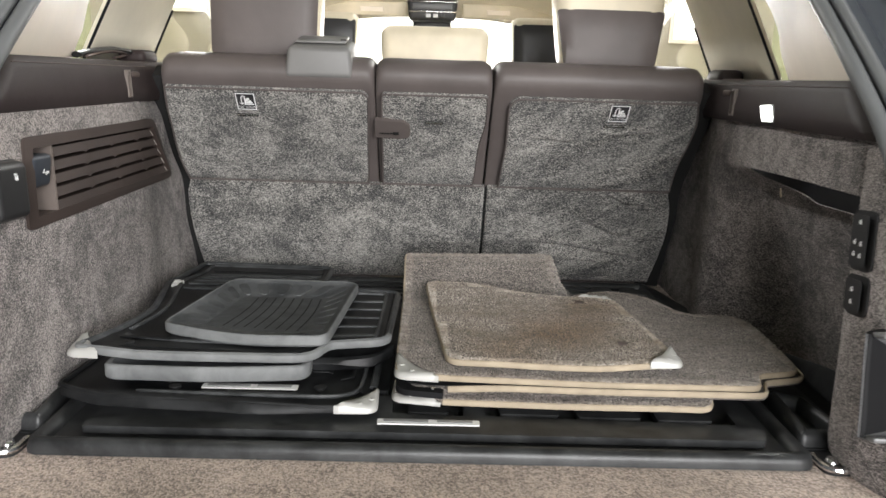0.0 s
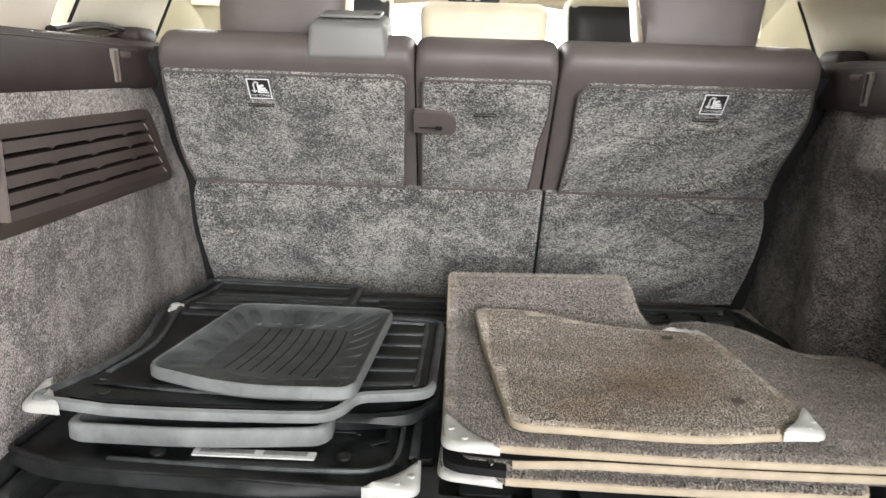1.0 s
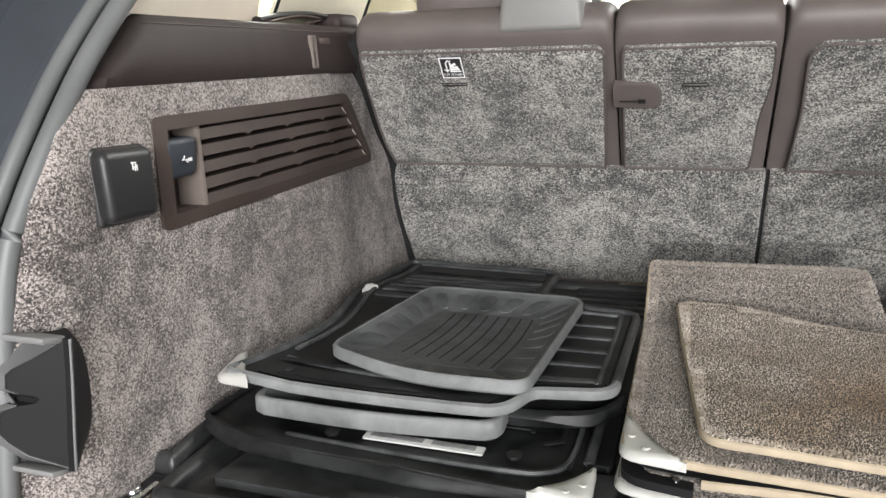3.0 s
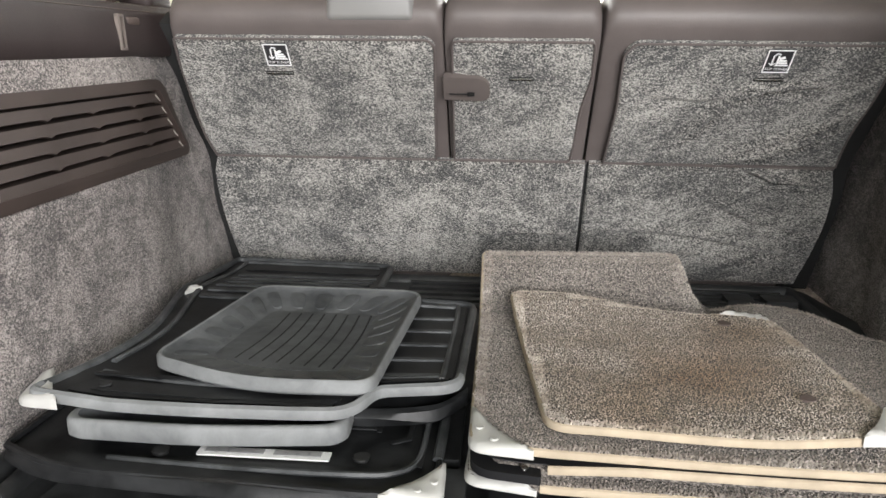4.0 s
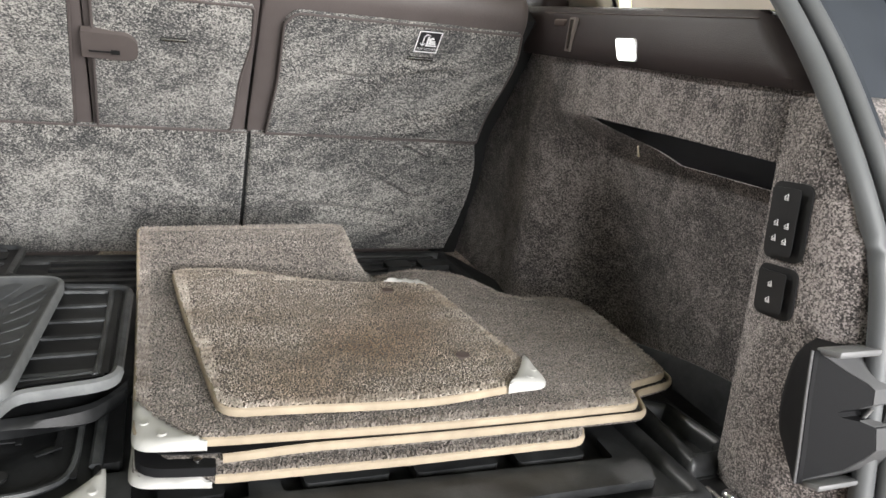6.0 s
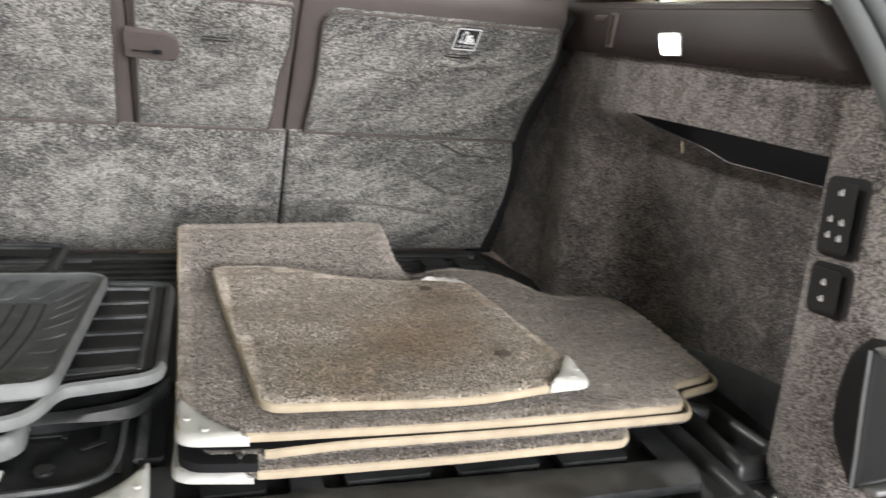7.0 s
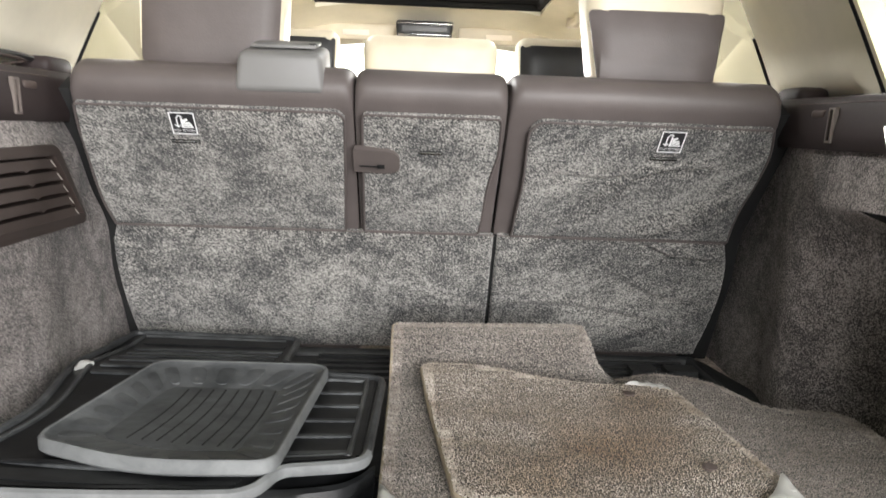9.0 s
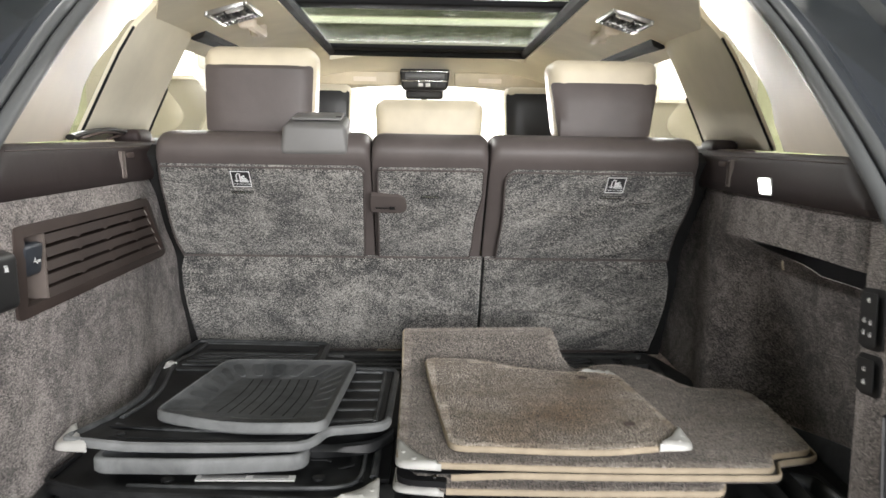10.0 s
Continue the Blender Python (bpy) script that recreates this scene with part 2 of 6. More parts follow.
WALL_RUBBER = rubber("cloudy_rubber", (0.033, 0.036, 0.039), (0.15, 0.155, 0.160), dusty=0.7, rough=0.6)
DIMPLE_RUBBER = rubber("dimple_rubber", (0.030, 0.0325, 0.035), (0.130, 0.135, 0.140), dusty=0.65, rough=0.6)
LIP_RUBBER = rubber("worn_lip_rubber", (0.016, 0.0175, 0.019), (0.125, 0.130, 0.134), dusty=0.42, rough=0.45)
SEAL = solid("seal_rubber", (0.112, 0.116, 0.119), rough=0.45, vary=0.1)
JAMB = solid("body_jamb", (0.040, 0.045, 0.054), rough=0.45, vary=0.15, depth=0, spec=0.3)
BLACK = solid("black_plastic", (0.018, 0.018, 0.019), rough=0.42, grain=700, vary=0.1)
GREY_PLASTIC = solid("grey_plastic", (0.145, 0.142, 0.138), rough=0.5, grain=600, vary=0.08)
MID_PLASTIC = solid("mid_grey_plastic", (0.17, 0.17, 0.172), rough=0.45, grain=600, vary=0.1)
NAVY_PLASTIC = solid("slate_plastic", (0.028, 0.033, 0.043), rough=0.5, grain=600, vary=0.1)
SILVER = solid("silver_plastic", (0.47, 0.465, 0.445), rough=0.38, metal=0.15, grain=400, vary=0.07, depth=0.1)
BADGE = solid("brushed_badge", (0.74, 0.74, 0.73), rough=0.4, metal=0.1, grain=600, vary=0.12)
BADGE_INK = solid("badge_letter", (0.30, 0.30, 0.30), rough=0.4, metal=0.2, depth=0, vary=0.1)
DULL_METAL = solid("dull_metal", (0.42, 0.42, 0.42), rough=0.35, metal=1.0, depth=0, vary=0.1)
CHROME = solid("chrome", (0.75, 0.75, 0.76), rough=0.18, metal=1.0, depth=0, vary=0.05, rough_vary=0.08)
BINDING = solid("beige_binding", (0.37, 0.308, 0.228), rough=0.75, grain=900, depth=0.5, vary=0.14, patch=30, spec=0.2)
WHITE_PRINT = solid("white_print", (0.78, 0.78, 0.78), rough=0.6, depth=0, vary=0.05)
DARK_PRINT = solid("label_black", (0.02, 0.02, 0.022), rough=0.5, depth=0, vary=0.1)
ROOF_FRAME = solid("sunroof_frame", (0.010, 0.010, 0.011), rough=0.75, depth=0, vary=0.1, spec=0.2)
# near-black painted in for the shade of slots, holes, grooves and seat gaps
GAP = solid("dark_cavity", (0.006, 0.006, 0.006), rough=0.9, depth=0, vary=0.1)
GLASS = glass("side_glass", (0.93, 0.925, 0.90))
ROOF_GLASS = glass("roof_glass", (0.43, 0.45, 0.39), 0.30, 0.04)
LAMP = glow("lamp_lens", (1.0, 0.98, 0.95), 9.0)
SKYGLOW = glow("daylight", (1.0, 1.0, 1.0), 2.6)
STRIP = glow("strip_light", (1.0, 0.99, 0.94), 3.0)
BEIGE_WALL = solid("beige_wall_paint", (0.33, 0.295, 0.235), rough=0.7, grain=90, vary=0.12, patch=2.0)
PAINT_WALL = solid("workshop_wall_paint", (0.34, 0.36, 0.215), rough=0.7, grain=120, vary=0.06, patch=1.2)
DARK_WALL = solid("grey_wall_paint", (0.06, 0.06, 0.063), rough=0.7, grain=90, vary=0.12, patch=1.5)
LATCH_BLACK = solid("latch_black", (0.010, 0.010, 0.011), rough=0.6, grain=700, vary=0.1, spec=0.15)
LATCH_EDGE = solid("worn_black_plastic", (0.10, 0.10, 0.102), rough=0.4, grain=600, vary=0.2)
LATCH = solid("latch_plastic", (0.098, 0.082, 0.077), rough=0.45, grain=500)
PAINT_CEIL = solid("workshop_ceiling_paint", (0.165, 0.174, 0.130), rough=0.8, grain=60, vary=0.06, patch=1.0)
CONCRETE = solid("workshop_concrete", (0.24, 0.232, 0.218), rough=0.7, grain=40, vary=0.2, patch=1.5)

# ---- mesh helpers ----


def link(name, bm, material, smooth=40):
    me = bpy.data.meshes.new(name)
    bm.normal_update()
    bm.to_mesh(me)
    bm.free()
    me.materials.append(material)
    if smooth:
        me.polygons.foreach_set("use_smooth", [True] * len(me.polygons))
        me.set_sharp_from_angle(angle=radians(smooth))
    return new(name, me)


def thing(name, at, label, category, group=""):
    ob = new(name)
    ob.location = at
    ob.empty_display_size = 0.05
    return tagged(ob, label, category, group)


def part(name, bm, material, parent, label="", smooth=40):
    ob = link(name, bm, material, smooth)
    ob.parent = parent
    if parent.type == "EMPTY":
        ob.matrix_parent_inverse = Matrix.Translation(parent.location).inverted()
    if label:
        ob["label"] = label
    return ob


def structure(name, bm, material, label, category, smooth=40):
    return tagged(link(name, bm, material, smooth), label, category, kind="structure")


def join(*bms):
    out = bms[0]
    for b in bms[1:]:
        me = bpy.data.meshes.new("tmp")
        b.to_mesh(me)
        out.from_mesh(me)
        b.free()
        bpy.data.meshes.remove(me)
    return out


def rounded(pts, r, seg=5):
    """A polygon with its corners rounded; r is one radius or one a corner."""
    out, k = [], len(pts)
    for i, p in enumerate(pts):
        a, b, c = Vector(pts[i - 1]), Vector(p), Vector(pts[(i + 1) % k])
        ri = r[i] if isinstance(r, (list, tuple)) else r
        u, v = (a - b), (c - b)
        d = min(ri, u.length * 0.45, v.length * 0.45)
        if d < 1e-5:
            out.append((b.x, b.y))
            continue
        p0, p1 = b + u.normalized() * d, b + v.normalized() * d
        for s in range(seg + 1):
            f = s / seg
            q = p0 * (1 - f) ** 2 + b * 2 * f * (1 - f) + p1 * f * f
            out.append((q.x, q.y))
    return out


def border_distance(points, outline):
    a = np.array(outline)
    b = np.roll(a, -1, 0)
    p = np.array(points)[:, None, :]
    ab = b - a
    t = np.clip(((p - a) * ab).sum(2) / np.maximum((ab ** 2).sum(1), 1e-12), 0, 1)
    return np.sqrt(((a + ab * t[..., None] - p) ** 2).sum(2)).min(1)


def inside(pt, poly):
    x, y = pt
    hit = False
    for i in range(len(poly)):
        (x0, y0), (x1, y1) = poly[i - 1], poly[i]
        if (y0 > y) != (y1 > y) and x < (x1 - x0) * (y - y0) / (y1 - y0) + x0:
            hit = not hit
    return hit


def sheet(outline, thick, step=0.0, fun=None, edge=0.0, holes=(), to=None):
    """A slab over a flat outline: rounded upper edge, holes, height by fun, mapped by to."""
    bm = bmesh.new()
    f = bm.faces.new([bm.verts.new((x, y, 0)) for x, y in outline])
    if edge:
        for k in (0.12, 0.3, 0.58):
            bmesh.ops.inset_region(bm, faces=[f], thickness=edge * k, use_even_offset=True)
    cuts = []
    if step:
        xs, ys = [p[0] for p in outline], [p[1] for p in outline]
        cuts += [((x, 0, 0), (1, 0, 0)) for x in np.arange(min(xs) + step, max(xs) - step * 0.4, step)]
        cuts += [((0, y, 0), (0, 1, 0)) for y in np.arange(min(ys) + step, max(ys) - step * 0.4, step)]
    for h in holes:
        for i in range(len(h)):
            a, b = h[i - 1], h[i]
            cuts.append(((a[0], a[1], 0), (b[1] - a[1], a[0] - b[0], 0)))
    for co, no in cuts:
        bmesh.ops.bisect_plane(bm, geom=bm.verts[:] + bm.edges[:] + bm.faces[:], plane_co=co, plane_no=no, dist=1e-6)
    if holes:
        gone = [g for g in bm.faces if any(inside(g.calc_center_median()[:2], h) for h in holes)]
        bmesh.ops.delete(bm, geom=gone, context="FACES")
    low = bm.verts[:]
    d = border_distance([v.co[:2] for v in low], outline)
    hts = [fun(v.co.x, v.co.y) if fun else 0.0 for v in low]
    for v, h in zip(low, hts):
        v.co.z = h
    near = {}
    for v, di in zip(low, d):
        e = max(0.0, edge - di)
        near[(round(v.co.x, 6), round(v.co.y, 6))] = edge - math.sqrt(max(0.0, edge * edge - e * e)) if edge else 0.0
    res = bmesh.ops.extrude_face_region(bm, geom=bm.faces[:])
    for g in res["geom"]:
        if isinstance(g, bmesh.types.BMVert):
            g.co.z += thick - near.get((round(g.co.x, 6), round(g.co.y, 6)), 0)
    if to:
        for v in bm.verts:
            v.co = to(*v.co)
    bmesh.ops.recalc_face_normals(bm, faces=bm.faces[:])
    return bm


def loft(sections, cap=True, closed=True):
    bm = bmesh.new()
    rows = [[bm.verts.new(p) for p in s] for s in sections]
    k = len(rows[0])
    for a, b in zip(rows, rows[1:]):
        for i in range(k if closed else k - 1):
            bm.faces.new((a[i], a[(i + 1) % k], b[(i + 1) % k], b[i]))
    if cap:
        bm.faces.new(rows[0][::-1])
        bm.faces.new(rows[-1])
    bmesh.ops.recalc_face_normals(bm, faces=bm.faces[:])
    return bm


def tube(path, r, seg=8, closed=False, squash=1.0):
    """A round or flattened cord along a path."""
    pts = [Vector(p) for p in path]
    n, secs = len(pts), []
    for i, p in enumerate(pts):
        a = pts[i - 1] if i or closed else p
        b = pts[(i + 1) % n] if i < n - 1 or closed else p
        t = (b - a).normalized()
        ref = Vector((0, 0, 1)) if abs(t.z) < 0.9 else Vector((1, 0, 0))
        s = t.cross(ref).normalized()
        u = s.cross(t).normalized()
        secs.append([p + s * (r * math.cos(6.2832 * k / seg)) + u * (r * squash * math.sin(6.2832 * k / seg)) for k in range(seg)])
    if closed:
        secs.append(secs[0])
        bm = loft(secs, cap=False)
        bmesh.ops.remove_doubles(bm, verts=bm.verts[:], dist=1e-6)
        return bm
    return loft(secs)


def rbox(x0, x1, y0, y1, z0, z1, r=0.004, seg=3, shape=None):
    """A box with rounded edges; shape may move its eight corners before the rounding."""
    bm = bmesh.new()
    bmesh.ops.create_cube(bm, size=1)
    for v in bm.verts:
        v.co = (x0 + (v.co.x + 0.5) * (x1 - x0), y0 + (v.co.y + 0.5) * (y1 - y0), z0 + (v.co.z + 0.5) * (z1 - z0))
        if shape:
            v.co = shape(*v.co)
    if r:
        bmesh.ops.bevel(bm, geom=bm.edges[:], offset=r, segments=seg, profile=0.5, affect="EDGES")
    return bm


def cylinder(p, q, r0, r1=None, seg=16, bevel=0.0):
    p, q = Vector(p), Vector(q)
    t = (q - p).normalized()
    s = t.cross(Vector((0, 0, 1)) if abs(t.z) < 0.9 else Vector((1, 0, 0))).normalized()
    u = s.cross(t)
    r1 = r0 if r1 is None else r1
    ring = lambda c, r: [c + s * r * math.cos(6.2832 * k / seg) + u * r * math.sin(6.2832 * k / seg) for k in range(seg)]
    secs = [ring(p, r0), ring(q - t * bevel, r1)]
    if bevel:
        secs.append(ring(q, max(r1 - bevel, 1e-4)))
    return loft(secs)


def smooth01(t):
    t = max(0.0, min(1.0, t))
    return t * t * (3 - 2 * t)


def lerp(a, b, t):
    return a + (b - a) * t


def wobble(x, y, s=6.0, k=0):
    return noise.noise(Vector((x * s, y * s, 3.7 + k)))


# ---- the boot: floor and side walls ----
structure("floor", sheet([(-0.80, -0.15), (0.80, -0.15), (0.80, 1.35), (-0.80, 1.35)], 0.03, to=lambda x, y, z: (x, y, z - 0.03), step=0.05), SILL_CARPET,
          "taupe carpeted boot floor of a large car", "floor")

VENT = [(0.184, 0.4195), (0.6905, 0.4195), (0.79, 0.287), (0.184, 0.287)]
REAR = [(-0.045, 0.0), (-0.033, 0.10), (-0.012, 0.24), (0.018, 0.35), (0.055, 0.415), (0.100, 0.4545)]


def flare(y):
    """The panel turns outwards towards the tailgate opening."""
    return 0.30 * max(0.0, 0.040 - y) + 1.4 * max(0.0, 0.040 - y) ** 2


def left_wall(y, z, w):
    return (-0.595 + w - flare(y) + 0.006 * wobble(y, z, 7) - 0.018 * smooth01((y - 0.60) / 0.2), y, z)


hole = [(0.192, 0.411), (0.684, 0.411), (0.776, 0.296), (0.192, 0.296)]
structure("wall_left", sheet(REAR + [(1.25, 0.4545), (1.25, 0.0)], 0.02, step=0.03, holes=[hole], to=left_wall, edge=0.004), CARPET,
          "grey salt-and-pepper carpeted boot side panel", "wall", smooth=60)


structure("wall_right_pillar", sheet(REAR + [(0.143, 0.4545), (0.128, 0.0)], 0.17, step=0.03, to=lambda y, z, w: (0.75 - w + flare(y) + 0.003 * wobble(y, z, 7, 5), y, z), edge=0.012), CARPET,
          "grey carpeted pillar beside the tailgate opening", "wall", smooth=60)


def right_wall(y, z, w):
    """Upper band with a sewn end, and the hollow pocket wall below and behind it."""
    hollow = smooth01((0.70 - y) / 0.20)
    low = smooth01((0.378 - z) / 0.040)
    deep = 0.016 + 0.125 * (1 - min(z, 0.374) / 0.374) ** 0.5
    band = 0.003 * smooth01((0.60 - y) / 0.03) * (1 - low)
    seam = 0.003 * math.exp(-((y - 0.588) / 0.006) ** 2) * smooth01((z - 0.372) / 0.02)
    return (0.597 - w + hollow * low * deep - band + seam + 0.005 * wobble(y, z, 6, 9) + 0.016 * smooth01((y - 0.70) / 0.12), y, z)


structure("wall_right", sheet([(0.125, 0.0), (0.140, 0.4545), (1.25, 0.4545), (1.25, 0.0)], 0.004, step=0.016, holes=[[(0.100, 0.3785), (0.100, 0.337), (0.370, 0.330), (0.520, 0.3745)]], to=right_wall, edge=0.0012), CARPET,
          "grey carpeted boot side panel with a slotted pocket", "wall", smooth=60)
# dark sheet put behind the slot; its colour gives the pocket's shade
structure("pocket_back", rbox(0.715, 0.735, 0.12, 0.54, 0.31, 0.43, 0.0), NAVY_PLASTIC, "unlit back of the side pocket", "wall", smooth=0)


def side_trim(s):
    """Brown trim that caps the side wall, with the ledge below the window."""
    name = "left" if s < 0 else "right"
    out = [(0.094, 0.4545), (0.184, 0.533), (1.10, 0.531), (1.10, 0.4525)]
    out = [(lerp(0.094, 0.184, k / 5), lerp(0.4545, 0.533, k / 5)) for k in range(6)] + out[2:]
    face = lambda y, z, w: (s * (0.598 - w + 0.012 * smooth01((z - 0.455) / 0.08) - 0.004 * math.sin((z - 0.455) / 0.08 * 3.14) + 1.05 * max(0.0, 0.026 - (y - 0.094 - (z - 0.4545) * 1.15))), y, z)
    t = thing("side_trim", (s * 0.6, 0.45, 0.454), "dark brown leather-grained side trim over the carpeted boot wall", "car trim", "side trims")
    part("trim_face", sheet(out, 0.02, step=0.0125, to=face, edge=0.005), BROWN_TRIM, t)
    part("ledge", sheet([(0.225, 0.5965), (0.225, 0.72), (1.10, 0.74), (1.10, 0.5965)], 0.012, to=lambda y, x, w: (s * x, y, 0.514 + w), edge=0.004), BROWN_TRIM, t)
    part("groove", tube([(s * 0.5868, 0.205, 0.5235), (s * 0.5868, 0.70, 0.5215)], 0.0008, 5), BROWN_SHADE, t)
    part("hook_slot", sheet(rounded([(0.580, 0.464), (0.580, 0.515), (0.597, 0.515), (0.597, 0.464)], 0.003), 0.007, to=lambda y, z, w: (s * (0.5800 + 0.05 * (z - 0.464) - w), y, z), holes=[[(0.5835, 0.4675), (0.5835, 0.5115), (0.5935, 0.5115), (0.5935, 0.4675)]], edge=0.001), FIN_BROWN, t)
    part("hook_recess", rbox(*sorted((s * 0.5800, s * 0.590)), 0.618, 0.655, 0.500, 0.512, 0.004), BROWN_SHADE, t)
    part("ledge_strip", rbox(*sorted((s * 0.60, s * 0.66)), 0.25, 0.70, 0.5265, 0.530, 0.0015), PALE_BROWN, t)
    return t


side_trim(-1)
side_trim(1)

# ---- rear seats ----


def smooth_path(pts, n=6):
    out = []
    for i in range(len(pts) - 1):
        p0, p1, p2, p3 = (Vector(pts[max(0, min(len(pts) - 1, i + k))]) for k in (-1, 0, 1, 2))
        for s in range(n):
            t = s / n
            out.append(0.5 * ((2 * p1) + (p2 - p0) * t + (2 * p0 - 5 * p1 + 4 * p2 - p3) * t * t + (3 * p1 - p0 - 3 * p2 + p3) * t ** 3))
    return out + [Vector(pts[-1])]


def upper(x, v, w):
    return Vector((x, 0.882 - 0.629 * v - 0.777 * w, 0.272 + 0.777 * v - 0.629 * w))


def lower(x, v, w):
    return Vector((x, 1.0 - 0.438 * v - 0.899 * w, 0.03 + 0.899 * v - 0.438 * w))


SEAT = [(1.02, 0.0), (0.892, 0.272), (0.800, 0.385), (0.722, 0.481), (0.707, 0.500), (0.702, 0.516), (0.704, 0.531), (0.715, 0.544), (0.735, 0.553), (0.78, 0.556),
        (0.83, 0.552), (0.86, 0.54), (0.885, 0.51), (0.92, 0.45), (1.03, 0.27), (1.14, 0.0)]


def seat_body(x0, x1, low=0.0):
    """Upholstered backrest between two ends, its ends rounded."""
    prof = [p for p in SEAT if p[1] >= low]
    if low:
        prof = [(0.893, low)] + prof + [(1.03, low)]
    cy, cz = 0.86, 0.34
    secs, r = [], 0.022
    ks = (0, 0.12, 0.35, 0.65, 1)
    xs = [x0 + r * k for k in ks] + [lerp(x0 + r, x1 - r, k / 6) for k in range(1, 6)] + [x1 - r * k for k in reversed(ks)]
    for x in xs:
        e = min(x - x0, x1 - x)
        d = r - math.sqrt(max(0.0, r * r - (r - min(e, r)) ** 2))
        ring = []
        for y, z in prof:
            g = Vector((y - cy, z - cz))
            g *= 1 - 0.8 * d / g.length
            ring.append((x, cy + g.x, cz + g.y + 0.0012 * wobble(x, y, 9)))
        secs.append(ring)
    return loft(secs)


def fold(x, v, line, depth, width):
    """A pinched fold along a line: a narrow furrow with a soft ridge above it."""
    best, along = 1.0, 0.0
    n = len(line) - 1
    for i in range(n):
        (x0, v0), (x1, v1) = line[i], line[i + 1]
        t = ((x - x0) * (x1 - x0) + (v - v0) * (v1 - v0)) / ((x1 - x0) ** 2 + (v1 - v0) ** 2)
        k = max(0.0, min(1.0, t))
        dx, dv = x - lerp(x0, x1, k), v - lerp(v0, v1, k)
        d = math.copysign(math.hypot(dx, dv), (x1 - x0) * dv - (v1 - v0) * dx)
        if abs(d) < abs(best):
            best, along = d, (i + k) / n
    fade = math.sin(3.14 * (0.08 + 0.84 * along))
    return depth * fade * (0.7 * math.exp(-((best - width * 1.7) / (width * 1.3)) ** 2) - math.exp(-(best / width) ** 2))


UPPER_FOLDS = (([(0.235, 0.010), (0.309, 0.089), (0.349, 0.150), (0.395, 0.174), (0.470, 0.182)], 0.015, 0.0065), ([(0.350, 0.018), (0.443, 0.063), (0.530, 0.098)], 0.015, 0.006),
               ([(0.370, 0.004), (0.437, 0.024), (0.507, 0.064), (0.553, 0.130)], 0.014, 0.006), ([(0.200, 0.160), (0.300, 0.150), (0.407, 0.178)], 0.005, 0.007))
LOWER_FOLDS = (([(0.385, 0.268), (0.462, 0.231), (0.550, 0.222)], 0.012, 0.006), ([(0.345, 0.190), (0.449, 0.135), (0.560, 0.118)], 0.012, 0.007),
               ([(0.200, 0.106), (0.342, 0.099), (0.415, 0.081), (0.520, 0.060)], 0.015, 0.008), ([(0.30, 0.055), (0.42, 0.045), (0.54, 0.030)], 0.012, 0.007))
WIDE_FOLDS = (([(-0.580, 0.222), (-0.531, 0.177), (-0.480, 0.120)], 0.011, 0.0065), ([(-0.560, 0.160), (-0.520, 0.130), (-0.470, 0.060)], 0.005, 0.007), ([(-0.070, 0.078), (0.038, 0.097), (0.126, 0.086)], 0.010, 0.007), ([(-0.42, 0.085), (-0.25, 0.072), (-0.12, 0.080)], 0.003, 0.010))
BRUSHED = (([(-0.25, 0.245), (-0.181, 0.137), (-0.148, 0.090)], 0.003, 0.008), ([(-0.45, 0.11), (-0.399, 0.038), (-0.38, 0.010)], 0.003, 0.008))


def slack(folds, sag=0.0015):
    return lambda x, v: sag * wobble(x, v, 12) + sum(fold(x, v, *f) for f in folds)


def tucked(folds):
    """Slack carpet whose foot rolls under towards the floor."""
    loose = slack(folds)
    return lambda x, v: loose(x, v) - 0.003 * smooth01((0.060 - v) / 0.060)


def outline_tube(bm_outline, to, w, r):
    return tube([to(x, y, w) for x, y in bm_outline], r, 6, closed=True)


def text_mesh(body, size):
    cu = bpy.data.curves.new("text", "FONT")
    cu.body, cu.size, cu.align_x, cu.align_y = body, size, "CENTER", "CENTER"
    ob = bpy.data.objects.new("text", cu)
    scene.collection.objects.link(ob)
    me = bpy.data.meshes.new_from_object(ob.evaluated_get(bpy.context.evaluated_depsgraph_get()))
    bpy.data.objects.remove(ob)
    bm = bmesh.new()
    bm.from_mesh(me)
    bpy.data.meshes.remove(me)
    return bm


def bar2d(a, b, wd):
    a, b = Vector(a), Vector(b)
    t = (b - a).normalized() * wd / 2
    s = Vector((-t.y, t.x))
    return [tuple(a - t + s), tuple(a - t - s), tuple(b + t - s), tuple(b + t + s)]


